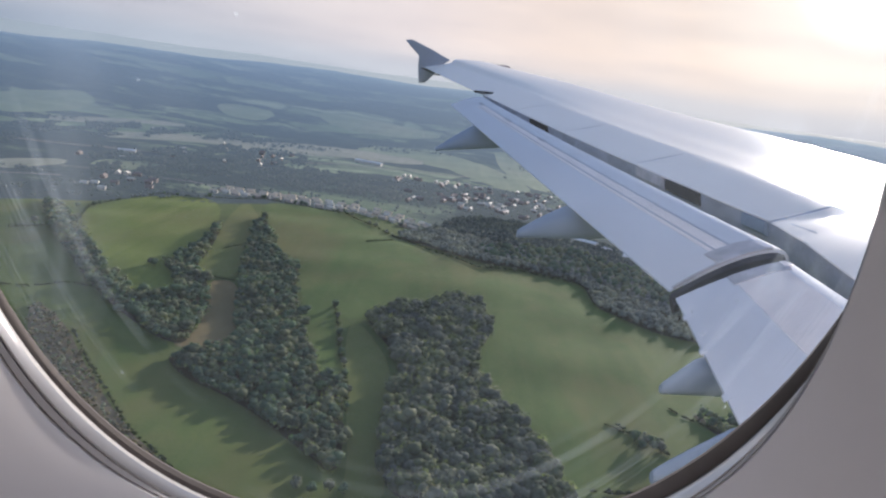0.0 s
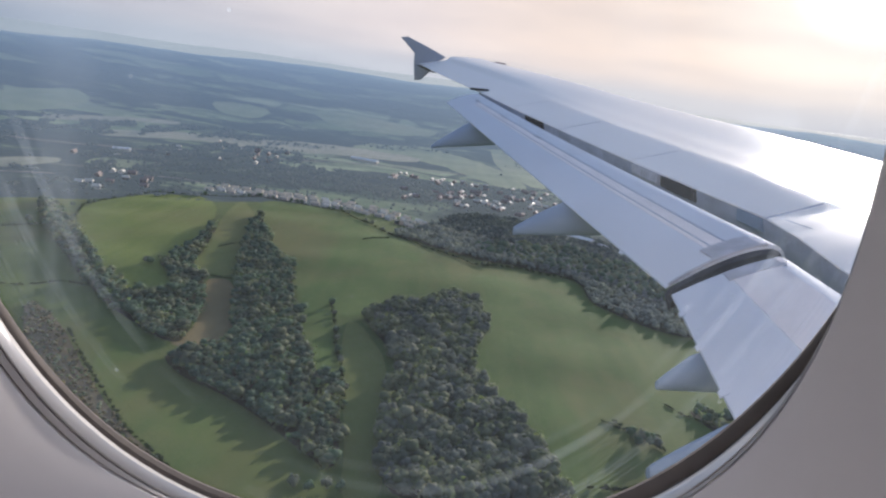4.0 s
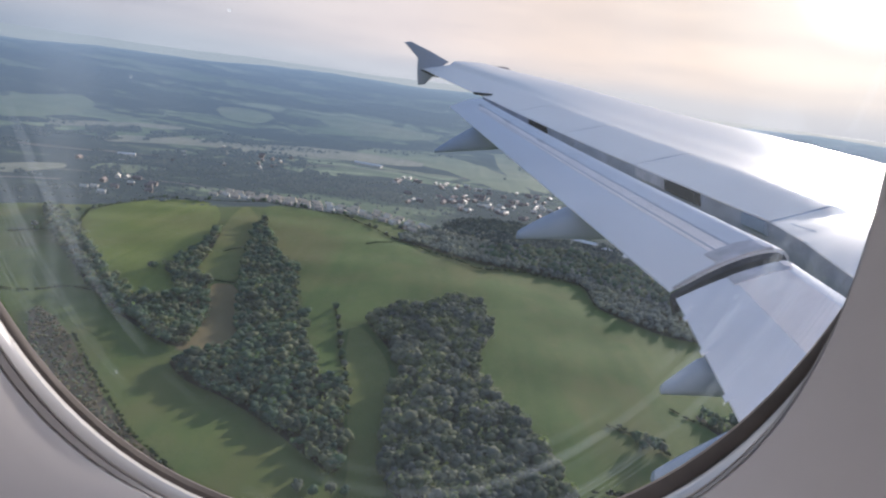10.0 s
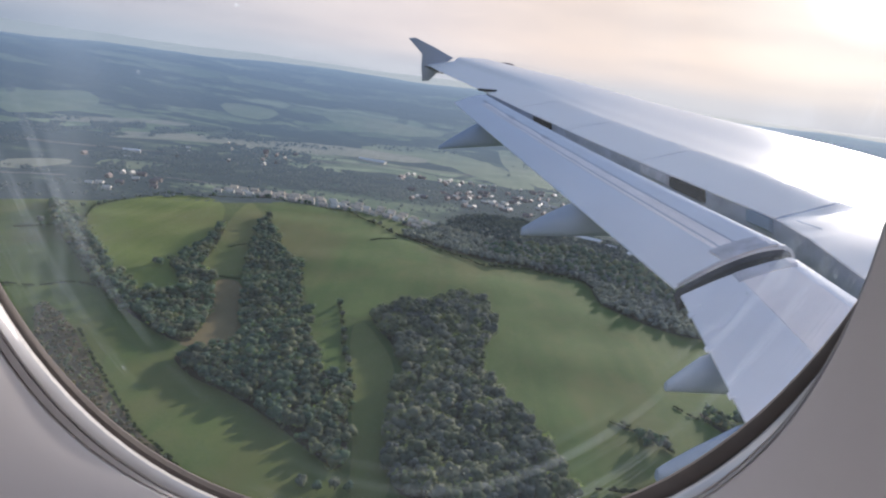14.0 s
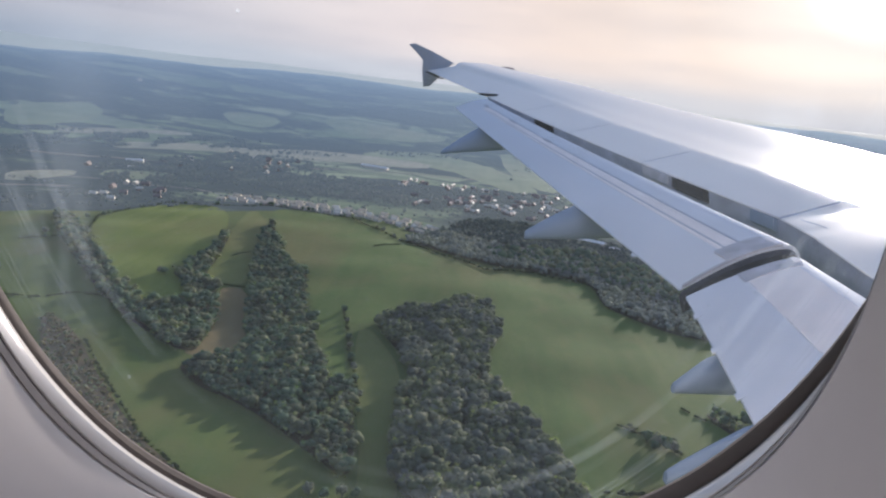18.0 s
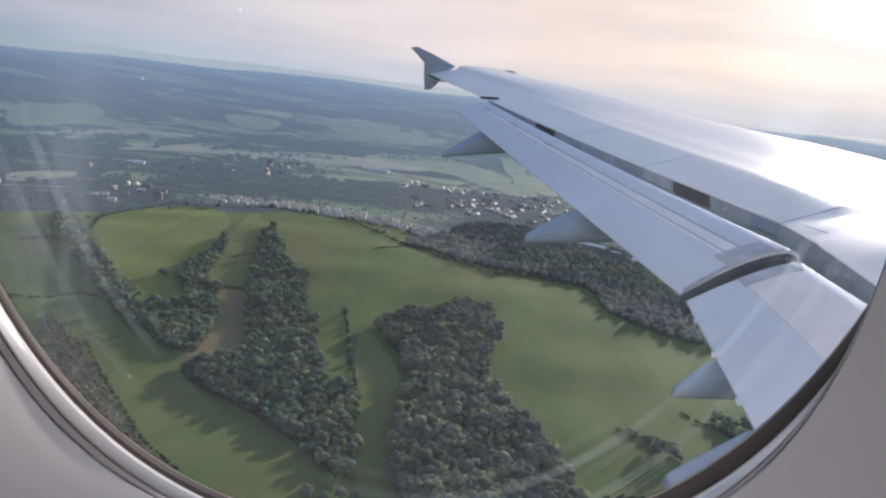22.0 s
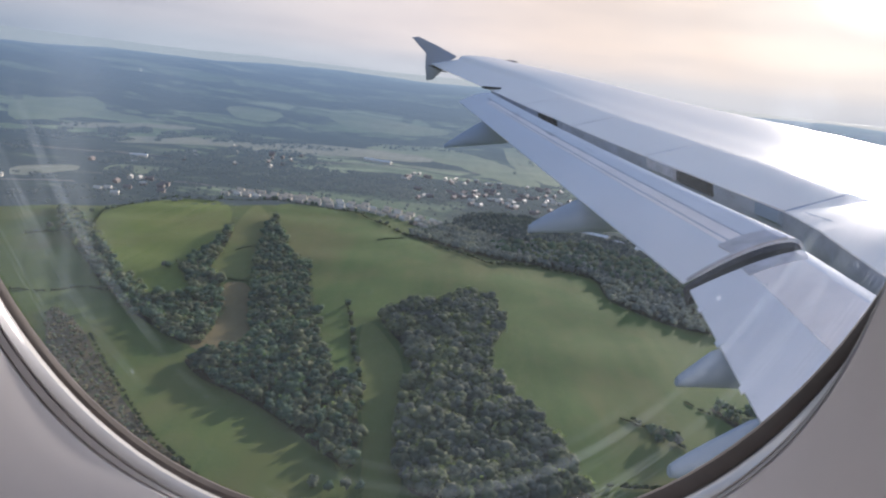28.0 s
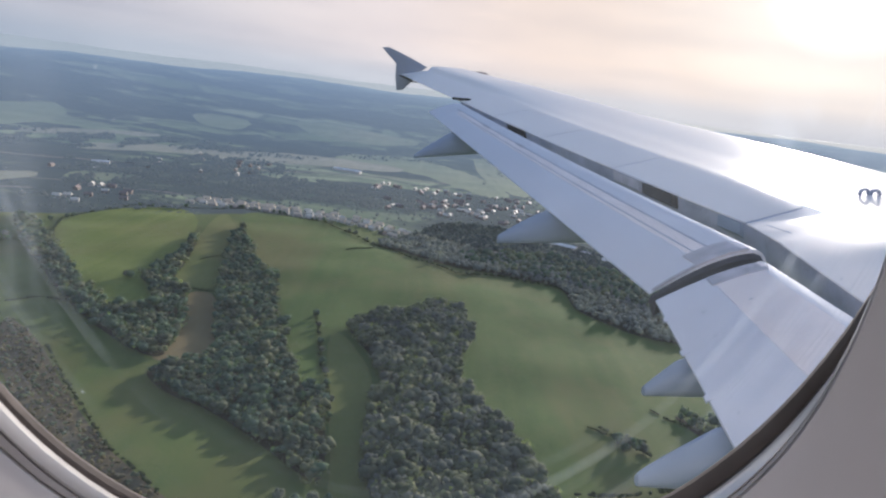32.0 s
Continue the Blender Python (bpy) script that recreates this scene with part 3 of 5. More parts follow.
def woodland(name, points, shapes, size, mats, label, tall=1.0, floor=None):
    """Many trees that nobody would count, as one stuff mesh."""
    V, T, I, n = [], [], [], 0
    for x, y in points:
        v, t = shapes[rng.integers(len(shapes))]
        r = size * min(1.5, max(0.6, rng.normal(0.98, 0.22)))
        a = rng.uniform(0, 6.28)
        m = np.array([[np.cos(a), -np.sin(a), 0], [np.sin(a), np.cos(a), 0], [0, 0, 1]])
        w = (v * np.array([1, 1, tall * rng.uniform(0.85, 1.1)])) @ m.T * r
        w += np.array([x, y, float(land(x, y)) + (0.6 * size + 0.35 * r) * tall])
        V.append(w), T.append(t + n), I.append(np.full(len(t), int(rng.random() < 0.4)))
        n += len(v)
        b, k = TRUNKS[rng.integers(3)]
        if shapes is not FARS:
            V.append(b * r * 1.6 + np.array([x, y, float(land(x, y))])), T.append(k + n), I.append(np.full(len(k), 2))
            n += len(b)
    return put(name, tri_mesh(name, np.vstack(V), np.vstack(T), [*mats, M_BARK], np.concatenate(I)), None, label, "woodland", "", "stuff")


def wood(name, key, spacing, shapes, size, mats, label, tall=1.1, edge=0.0):
    if not edge:
        field(name + "_floor", PLAN[key], M_WOOD_FLOOR, "leaf litter under the trees, coloured dark for their shade", 0.4)
    return woodland(name, scatter(PLAN[key], spacing, edge), shapes, size, mats, label, tall)


LEAVES, GREY, FARLEAF = (M_LEAF, M_LEAF_OLIVE), (M_LEAF_GREY, M_LEAF), (M_LEAF_FAR, M_LEAF_FAR_GREY)
wood("tree_belt", "w_belt", 11.0, MIDDLE, 8.6, LEAVES, "dense dark green tree belt tapering to a point", 0.82)
wood("tree_belt", "w_second", 11.0, MIDDLE, 8.4, LEAVES, "dark green tree belt curving round the crop field", 0.82)
wood("copse", "w_copse", 12.3, NEAR, 10.0, (M_LEAF_OLIVE, M_LEAF_GREY), "large copse of rounded green trees beside the meadow", 0.92)
field("field_valley_rough", PLAN["f_valley"], M_SCRUB, "rough scrubby ground in the valley", 0.2)
wood("edge_wood", "w_edge", 11.5, MIDDLE, 6.8, (M_LEAF_TWIG, M_LEAF_TWIG), "grey-green budding trees along the meadow's far edge", 0.9)
wood("valley_wood", "w_band", 10.0, MIDDLE, 5.8, (M_LEAF_DEEP, M_LEAF_DEEP), "dark band of woodland along the valley", 0.9)
wood("village_wood", "w_dark", 10.5, FARS, 6.0, FARLEAF, "dark wood behind the row of houses", 1.0, -0.12)
for key, label in (("w_left", "dark wood beside the far village"), ("w_ridge", "long dark wood along a far ridge"), ("w_middle", "dark clump of trees between far fields")):
    wood("far_wood", key, 11.5, FARS, 6.4, FARLEAF, label, 1.0, 0.06)
wood("village_wood", "w_leftv", 10.5, FARS, 6.0, FARLEAF, "dark clump of trees among the village gardens", 1.0, 0.02)

# ---- houses, barns, hedges and single trees ----
M_RENDER = plain("pale_house_render", (0.62, 0.58, 0.51), 0.85, 0, 0.12, 0.4)
M_BRICK = plain("brown_brick", (0.48, 0.41, 0.36), 0.9, 0, 0.2, 0.5)
M_TILE = plain("brown_roof_tiles", (0.62, 0.51, 0.38), 0.7, 0, 0.25, 0.5)
M_SLATE = plain("grey_roof_slates", (0.64, 0.59, 0.50), 0.65, 0, 0.2, 0.5)
M_BRICK_DARK = plain("dark_red_brick", (0.24, 0.205, 0.185), 0.9, 0, 0.25, 0.5)
M_TILE_DARK = plain("red_brown_roof_tiles", (0.25, 0.20, 0.18), 0.75, 0, 0.25, 0.5)
M_PANE = plain("window_glass", (0.06, 0.07, 0.09), 0.12, 0, 0.2, 1)
M_SHEET = plain("white_roof_sheeting", (0.72, 0.72, 0.72), 0.5, 0, 0.08, 0.15)
M_ROAD = plain("worn_asphalt", (0.19, 0.185, 0.18), 0.9, 0, 0.15, 0.08)
M_HEDGE = foliage("hedge_leaves", (0.025, 0.04, 0.016), (0.045, 0.065, 0.024), (0.075, 0.09, 0.035))


def gable_roof(w, d, eaves, rise, over):
    bm = bmesh.new()
    x, y = w / 2 + over, d / 2 + over
    low, t = eaves - over * rise / (d / 2), 0.25
    v = [bm.verts.new(c) for c in ((-x, -y, low), (x, -y, low), (x, y, low), (-x, y, low), (-x, 0, eaves + rise), (x, 0, eaves + rise),
                                    (-x, -y, low - t), (x, -y, low - t), (x, y, low - t), (-x, y, low - t))]
    for f in ((0, 1, 5, 4), (2, 3, 4, 5), (6, 7, 1, 0), (8, 9, 3, 2), (9, 8, 7, 6), (0, 4, 3, 9, 6), (1, 7, 8, 2, 5)):
        bm.faces.new([v[i] for i in f])
    return bm


def house(walls, tiles, w, d, storeys, label, at, turn, group):
    home = put("house", None, None, label, "house", group)
    eaves, rise = 2.6 * storeys, d * 0.36
    bm = bmesh.new()
    box(bm, (w, d, eaves + 0.8), (0, 0, eaves / 2 - 0.4))
    part("wall", bm, walls, home)
    roof = part("roof", gable_roof(w, d, eaves + 0.05, rise, 0.45), tiles, home)
    bm = bmesh.new()
    box(bm, (0.9, 0.7, 1.9), (w * 0.32, 0, eaves + rise + 0.3), 0, 0.06)
    part("chimney", bm, M_BRICK, roof)
    for s in (-1, 1):
        for k in range(storeys):
            for x in (-0.3, 0.3):
                bm = bmesh.new()
                box(bm, (1.7, 0.12, 1.25), (x * w, s * (d / 2 + 0.02), 1.5 + 2.6 * k), 0, 0.03)
                part("window", bm, M_PANE, home)
        bm = bmesh.new()
        box(bm, (1.0, 0.12, 2.05), (0.06 * w * s, s * (d / 2 + 0.02), 1.02), 0, 0.03)
        part("door", bm, M_TILE, home)
    home.matrix_basis = pose(at[0], at[1], float(land(*at)) + 0.4, 0, 0, turn)
    return home


def barn(w, d, h, label, at, turn):
    shed = put("barn", None, None, label, "barn")
    bm = bmesh.new()
    box(bm, (w, d, h + 0.8), (0, 0, h / 2 - 0.4))
    part("wall", bm, M_RENDER, shed)
    part("roof", gable_roof(w, d, h + 0.05, d * 0.14, 0.5), M_SHEET, shed)
    for k in range(int(w // 14)):
        bm = bmesh.new()
        box(bm, (4, 0.15, h * 0.7), (-w / 2 + 8 + 14 * k, -d / 2 - 0.03, h * 0.35), 0, 0.05)
        part("door", bm, M_SLATE, shed)
    shed.matrix_basis = pose(at[0], at[1], float(land(*at)) + 0.4, 0, 0, turn)
    return shed


def thing_copy(ob, x, y, turn, lift=0.4):
    return copy_thing(ob, pose(x, y, float(land(x, y)) + lift, 0, 0, turn))


ROW = "houses in rows beyond the meadow"
VIL = "houses of the village"
kinds = [
    house(M_RENDER, M_TILE, 17, 10, 2, "pair of cream rendered houses with brown tiled roof", (-512, 1322), 8, ROW),
    house(M_RENDER, M_SLATE, 15, 10, 2, "cream rendered house with grey slate roof", (-486, 1328), 5, ROW),
    house(M_BRICK, M_TILE, 17, 10, 2, "brown brick house with tiled roof", (-462, 1318), 4, ROW),
]
street = np.array([(-510, 1316), (-400, 1308), (-285, 1297), (-185, 1290), (-106, 1245), (-40, 1200)], dtype=float)
legs = np.concatenate([[0], np.cumsum(np.hypot(*np.diff(street, axis=0).T))])


def along(line, lens, s):
    return np.array([np.interp(s, lens, line[:, 0]), np.interp(s, lens, line[:, 1])])


for row, off in enumerate((4, 34, 62)):
    s = 70.0 if row == 0 else 8.0
    while s < legs[-1] - 6:
        a, b = along(street, legs, s), along(street, legs, s + 5)
        turn = math.degrees(math.atan2(b[1] - a[1], b[0] - a[0])) + rng.uniform(-14, 14)
        n = np.array([-(b - a)[1], (b - a)[0]]) / 5
        q = a + n * (off + rng.uniform(-6, 6))
        thing_copy(kinds[int(rng.choice([0, 0, 1, 2]))], q[0], q[1], turn)
        s += rng.uniform(19, 30) if row < 2 else rng.uniform(22, 36)
village = [
    house(M_BRICK_DARK, M_TILE_DARK, 15, 10, 2, "dark brick house with red-brown tiled roof", (-640, 1290), 12, VIL),
    house(M_BRICK_DARK, M_SLATE, 14, 9, 2, "dark brick house with pale slate roof", (-700, 1330), 20, VIL),
    house(M_BRICK_DARK, M_TILE_DARK, 18, 10, 2, "pair of dark brick houses with red-brown roof", (-660, 1350), 4, VIL),
    kinds[1],
]
for x0, x1, y0, y1, n, turn in ((-120, 260, 1480, 1640, 40, -28), (-10, 320, 1560, 1860, 44, -20), (-820, -500, 1680, 2060, 26, 8), (-770, -610, 1190, 1400, 9, 10), (-180, 60, 1760, 1900, 18, -15), (-1000, -640, 1560, 1760, 3, 5)):
    for x, y in zip(rng.uniform(x0, x1, n), rng.uniform(y0, y1, n)):
        ob = thing_copy(village[int(rng.integers(4))], x, y, turn + rng.choice([0, 90]) + rng.uniform(-8, 8))
        tagged(ob, group=VIL)
barn(96, 22, 8, "long white-roofed barn in the far meadows", (-273, 2053), -18)
barn(60, 20, 8, "white-roofed shed beyond the valley wood", (304, 1275), -30)
barn(30, 14, 6, "white-roofed shed beyond the valley wood", (350, 1235), -30)
barn(52, 20, 8, "white-roofed shed among the trees", (392, 1180), -35)
barn(44, 18, 7, "pale farm shed beside the far lane", (-905, 1700), 20)


def lane(name, line, width, label):
    """A strip of road that follows the ground."""
    p = np.array(line, dtype=float)
    lens = np.concatenate([[0], np.cumsum(np.hypot(*np.diff(p, axis=0).T))])
    v, f = [], []
    for i, s in enumerate(np.arange(0, lens[-1], 14)):
        a, b = along(p, lens, s), along(p, lens, s + 4)
        n = np.array([-(b - a)[1], (b - a)[0]]) / (np.linalg.norm(b - a) + 1e-6) * width / 2
        for q in (a + n, a - n):
            v.append((q[0], q[1], float(land(*q)) + 0.6))
        if i:
            f.append((2 * i - 2, 2 * i - 1, 2 * i + 1, 2 * i))
    return put(name, mesh_from(name, v, f, M_ROAD), None, label, "road", "", "structure")


lane("road_main", [(-1500, 1560), (-915, 1737), (-600, 1850), (-299, 1985), (100, 2090), (700, 2150)], 13, "pale main road across the valley")
lane("road_lane", [(-1000, 1395), (-800, 1400), (-610, 1420), (-520, 1375), (-290, 1325), (-100, 1275), (-30, 1225)], 7, "grey lane behind the houses")


def hedge(line, size, label, gap=0.0, shapes=None):
    """A hedge: a ragged run of bushes, one mesh."""
    p = np.array(line, dtype=float)
    lens = np.concatenate([[0], np.cumsum(np.hypot(*np.diff(p, axis=0).T))])
    V, T, n, s = [], [], 0, 0.0
    while s < lens[-1]:
        q = along(p, lens, s) + rng.uniform(-0.3, 0.3, 2) * size
        r = size * rng.uniform(0.65, 1.25)
        v, t = (shapes or BUSHES)[rng.integers(4)]
        V.append(v * np.array([r, r, r * 0.9]) + np.array([q[0], q[1], float(land(*q)) + r * 0.72])), T.append(t + n)
        n += len(v)
        s += size * (0.7 if rng.random() > gap else 3.0)
    return put("hedge", tri_mesh("hedge", np.vstack(V), np.vstack(T), M_HEDGE), None, label, "hedge")


def tree(x, y, radius, label, shape=0):
    top = put("tree", None, None, label, "tree")
    v, t = TRUNKS[shape % 3]
    put("trunk", tri_mesh("trunk", v * radius * 1.7, t, M_BARK), top)
    v, t = NEAR[shape % 4]
    put("crown", tri_mesh("crown", v * np.array([1, 1, 1.1]) * radius + np.array([0, 0, radius * 1.25]), t, (M_LEAF, M_LEAF_GREY)[shape % 2]), top)
    top.matrix_basis = pose(x, y, float(land(x, y)) + 0.5, 0, 0, 40 * shape)
    return top


hedge([(-312, 790), (-289, 788), (-267, 791)], 1.9, "dark clipped hedge across the strip")
hedge([(-129, 1036), (-112, 1059), (-87, 1082)], 2.2, "short dark hedge on the open meadow")
hedge([(-594, 964), (-642, 1074), (-595, 1242), (-488, 1267)], 2.4, "dark hedge round the crop field", 0.1)
hedge([(-488, 1264), (-391, 1296), (-203, 1256)], 2.2, "dark hedge between meadow and houses", 0.05)
hedge([(-203, 1252), (-106, 1142), (-25, 1053), (65, 966), (151, 985), (238, 956)], 3.0, "dark hedge along the meadow's far edge", 0.1)
hedge([(183, 533), (197, 521), (217, 516), (235, 513)], 2.0, "thin dark hedge on the meadow")
hedge([(260, 579), (274, 561), (292, 551), (340, 541)], 2.2, "dark hedge below the wing", 0.1)
hedge([(-519, 672), (-485, 681), (-455, 711), (-398, 699)], 2.4, "dark hedge across the paddock", 0.1)
hedge([(-651, 885), (-629, 911), (-600, 930)], 2.6, "dark hedge beside the woods")
hedge([(-368, 581), (-298, 502), (-226, 424), (-162, 374)], 2.4, "ragged bramble hedge beside the pasture", 0.25)
hedge([(-124, 735), (-112, 695), (-102, 655), (-92, 610), (-83, 580), (-72, 535), (-66, 500)], 2.7, "ragged line of small trees across the grass", 0.3)
hedge([(-334, 909), (-325, 926), (-312, 939)], 1.3, "low hedge across the pale strip", 0.2)
for i, (x, y, r) in enumerate(((203, 506, 5.5), (209, 499, 6), (217, 495, 6.2), (224, 493, 5), (206, 494, 4.5), (213, 504, 5.2), (-122, 728, 5), (-113, 700, 3.2), (-103, 658, 4), (-98, 640, 3.4),
                               (-91, 608, 4.2), (-84, 585, 3.8), (-78, 560, 4), (-69, 531, 3.6), (-66, 505, 3.2), (41, 812, 5), (-70, 382, 4.5), (-58, 388, 5), (-47, 387, 4.2), (-82, 384, 4.6), (-387, 796, 5.5), (-395, 800, 4.5), (-620, 900, 5), (-640, 925, 5.5))):
    tree(x, y, r, "rounded green tree beside the meadow" if x > 0 else "small green tree in a thin row", i)
for i in range(34):
    line = np.array([(-203, 1252), (-106, 1142), (-25, 1053), (65, 966), (151, 985), (238, 956), (330, 860)] if i % 2 else [(-640, 1040), (-600, 1235), (-488, 1267), (-391, 1297), (-203, 1256)], dtype=float)
    lens = np.concatenate([[0], np.cumsum(np.hypot(*np.diff(line, axis=0).T))])
    q = along(line, lens, rng.uniform(0, lens[-1])) + rng.uniform(-4, 4, 2)
    tree(q[0], q[1], rng.uniform(2.6, 5.2), "dark hedgerow tree at the meadow's far edge", i)

# ---- pale fields of the middle distance ----
def far_grass(name, low, mid, high, turn):
    m = grassland(name, low, mid, high, 0.25, turn)
    # these fields carry the haze as emission in their own material
    painted_haze(m.node_tree, m.node_tree.nodes["Principled BSDF"])
    return m


M_FAR_GRASS = far_grass("far_grass", (0.12, 0.16, 0.06), (0.19, 0.24, 0.09), (0.28, 0.30, 0.14), 40)
M_FAR_STUBBLE = far_grass("far_stubble", (0.20, 0.19, 0.11), (0.30, 0.28, 0.17), (0.40, 0.36, 0.24), 15)
for key in ("f_pale", "f_west_pale", "f_north", "f_clearing", "f_hill_north", "f_far_slope"):
    field("field_far", PLAN[key], M_FAR_GRASS, "pale green field in the hazy middle distance", 0.8, 1)
for key in ("f_band", "f_lane", "f_strip"):
    field("field_far", PLAN[key], M_FAR_STUBBLE, "pale straw-coloured strip field in the hazy distance", 0.9, 1)

# ---- country that is passed before and after ----
field("field_hill", PLAN["f_hill"], M_BRIGHT, "bright green field on a hillside between woods")
field("field_big", PLAN["f_big"], M_MEADOW, "broad green field with hedges")
field("field_park", PLAN["f_park"], M_MEADOW, "large smooth green field below the village")
field("field_west", PLAN["f_west"], M_MEADOW, "green field beside the village")
field("field_stubble", PLAN["f_stubble"], M_TAN, "tan stubble field")
field("field_ploughed", PLAN["f_plough"], M_PLOUGH, "brown ploughed field behind a hedge")
field("field_low", PLAN["f_low"], M_MEADOW, "narrow green field between hedges")
field("field_ridge", PLAN["f_ridge"], M_PALE, "pale grassy ridge among scrub")
for key in ("f_south", "f_south_east", "f_east", "f_road", "f_far_east", "f_green", "f_green_north", "f_green_east", "f_river"):
    field("field_valley", PLAN[key], M_MEADOW if key != "f_river" else M_PALE, "flat green valley field", 0.3)
field("field_soil", PLAN["f_soil"], M_PLOUGH, "brown bare soil plot", 0.3)
field("field_soil", PLAN["f_soil_east"], M_PLOUGH, "dark brown bare soil plot", 0.3)
wood("long_wood", "w_long", 10.5, MIDDLE, 6.2, LEAVES, "long dark tree belt on the slope")
wood("park_trees", "w_park", 11.0, MIDDLE, 6.5, GREY, "grey-green trees along the village edge")
wood("scrub_wood", "w_scrub", 11.0, MIDDLE, 6.8, GREY, "mixed scrub wood on the hillside")
wood("gorge_wood", "w_gorge", 13.0, FARS, 7.5, LEAVES, "dark wood in the narrow valley")
wood("strip_wood", "w_strip", 10.5, MIDDLE, 6.0, LEAVES, "dark strip of trees across the meadow")
wood("river_trees", "w_river", 10.5, MIDDLE, 6.8, GREY, "tall grey-green trees beside the river")
wood("slope_wood", "w_slope", 11.5, MIDDLE, 6.4, GREY, "mixed scrub wood above the orchard")
lane("road_valley", [(1078, 1195), (1124, 1069), (1218, 801), (1288, 620), (1316, 547), (1339, 470), (1362, 378)], 8, "straight grey valley road")
lane("road_village", [(-1539, 871), (-1363, 936), (-1156, 1079), (-998, 1194), (-832, 1292)], 9, "grey road through the village")
lane("path_field", [(1187, 484), (1223, 404), (1200, 375), (1183, 350)], 3, "worn earth track across a field")
lane("water_stream", [(1271, 1066), (1288, 916), (1302, 784), (1306, 740)], 5, "pale narrow stream between plots")
for line in ([(1014, 396), (1050, 388), (1114, 385)], [(1083, 372), (1114, 368), (1146, 363)], [(988, 409), (1042, 407), (1110, 401)]):
    hedge(line, 4.0, "row of dark orchard trees", 0.5)
for line in ([(194, 532), (233, 483), (268, 456), (310, 409), (355, 370)], [(147, 427), (187, 428), (256, 445)], [(-992, 610), (-943, 553), (-913, 508), (-847, 469)], [(1154, 412), (1150, 386), (1171, 351)], [(1232, 484), (1264, 436), (1303, 368)]):
    hedge(line, 3.2, "dark field hedge with small trees", 0.12)
for x, y in [(1299, 606), (1320, 617), (1339, 620), (1354, 617), (1368, 611), (1304, 584), (1322, 586), (1339, 588), (1358, 590)]:
    barn(22, 9, 4, "low pale-roofed nursery shed", (x, y), -20 + rng.uniform(-6, 6))
for x, y in [(1273, 579), (1289, 577), (1187, 484), (1203, 466), (1215, 456), (1237, 445), (1081, 1008), (1117, 1035), (1038, 1034)] + [(-1396, 986), (-1354, 960), (-1347, 1008), (-1307, 994), (-1277, 1035), (-1245, 1097), (-1196, 1155), (-1404, 937), (-1484, 908), (-1022, 1206), (-966, 1246), (-1145, 674), (-1142, 730), (-1082, 792), (-874, 909), (-825, 960), (-793, 902), (-1155, 645), (-1117, 627), (-1006, 964), (-1514, 927), (-1516, 837)]:
    ob = thing_copy(kinds[int(rng.integers(3))], x, y, rng.uniform(-40, 40))
    tagged(ob, group=VIL)
factory = barn(52, 30, 9, "long village works with red-brown roof", (-1295, 887), -12)
factory.children[1].data.materials[0] = M_TILE


# ---- trees and gardens of the middle distance ----
def speckled(n, near, far, level, scale):
    """Points in the middle distance, gathered in clumps and lines."""
    out = []
    while len(out) < n:
        d, a = math.sqrt(rng.uniform(near ** 2, far ** 2)), rng.uniform(-0.78, 0.62)
        x, y = d * math.sin(a), d * math.cos(a)
        v = noise.fractal(Vector((x / scale * 0.6, y / scale * 1.5, 3.7)), 1.0, 2.0, 4)
        if v > level:
            out.append((x, y))
    return out


def blocked(q):
    return any(inside(smooth_outline(PLAN[k], 1), np.array([q[0]]), np.array([q[1]]))[0] for k in ("field_main", "field_bright", "strip_pale"))


woodland("far_woods", speckled(2300, 1330, 2600, 0.26, 260), FARS, 5.6, FARLEAF, "dark woods and hedgerows of the middle distance", 0.7)
woodland("garden_trees", [(x, y) for x, y in zip(rng.uniform(-820, 320, 620), rng.uniform(1290, 1650, 620)) if (y > 1385 or x < -520 or rng.random() < 0.25) and not blocked((x, y))], FARS, 4.0, FARLEAF, "garden trees and bushes among the houses")
woodland("valley_trees", scatter(PLAN["f_valley"], 14.0), MIDDLE, 5.6, (M_LEAF_DEEP, M_LEAF_TWIG), "mixed trees scattered over the valley floor", 0.9)
woodland("scattered_bushes", [tuple(q) for q in scatter(PLAN["scrub_left"], 5.5) if rng.random() < 0.75], BUSHES, 2.9, (M_BRAMBLE, M_LEAF_OLIVE), "brambles and low bushes on rough ground", 0.8)


# ---- the aircraft ----
SEAT = Matrix(((0.9992, -0.0317, -0.0231, 0), (0.0324, 0.9990, 0.0308, 0), (0.0221, -0.0315, 0.9993, HEIGHT), (0, 0, 0, 1)))
M_WING = plain("grey_wing_paint", (0.88, 0.82, 0.775), 0.29, 0.0, 0.05, 1.2, 0, 0.4)
M_FLAP = plain("grey_flap_paint", (0.70, 0.72, 0.775), 0.55, 0.0, 0.06, 1.5, 0, 0.008)
M_SPOILER = plain("satin_spoiler_paint", (0.91, 0.855, 0.815), 0.40, 0.0, 0.05, 1.6, 0, 0.05)
M_FAIRING = plain("blue_grey_fairing_paint", (0.27, 0.345, 0.46), 0.5, 0.0, 0.07, 2, 0, 0.3)
M_SLOT = plain("dark_slot", (0.014, 0.014, 0.017), 0.7, 0.0, 0.3, 4, 0, 0.15)
M_COVE = plain("grey_cove", (0.40, 0.43, 0.53), 0.7, 0.0, 0.3, 3, 0, 0.1)
M_BAND = plain("worn_paint_band", (0.88, 0.82, 0.81), 0.5, 0.0, 0.10, 2.5, 0, 0.01)
M_PLATE = plain("worn_grey_plate", (0.50, 0.50, 0.545), 0.65, 0.0, 0.22, 9, 0, 0.05)
M_FENCE = plain("blue_grey_fence_paint", (0.30, 0.34, 0.42), 0.4, 0.0, 0.06, 2)
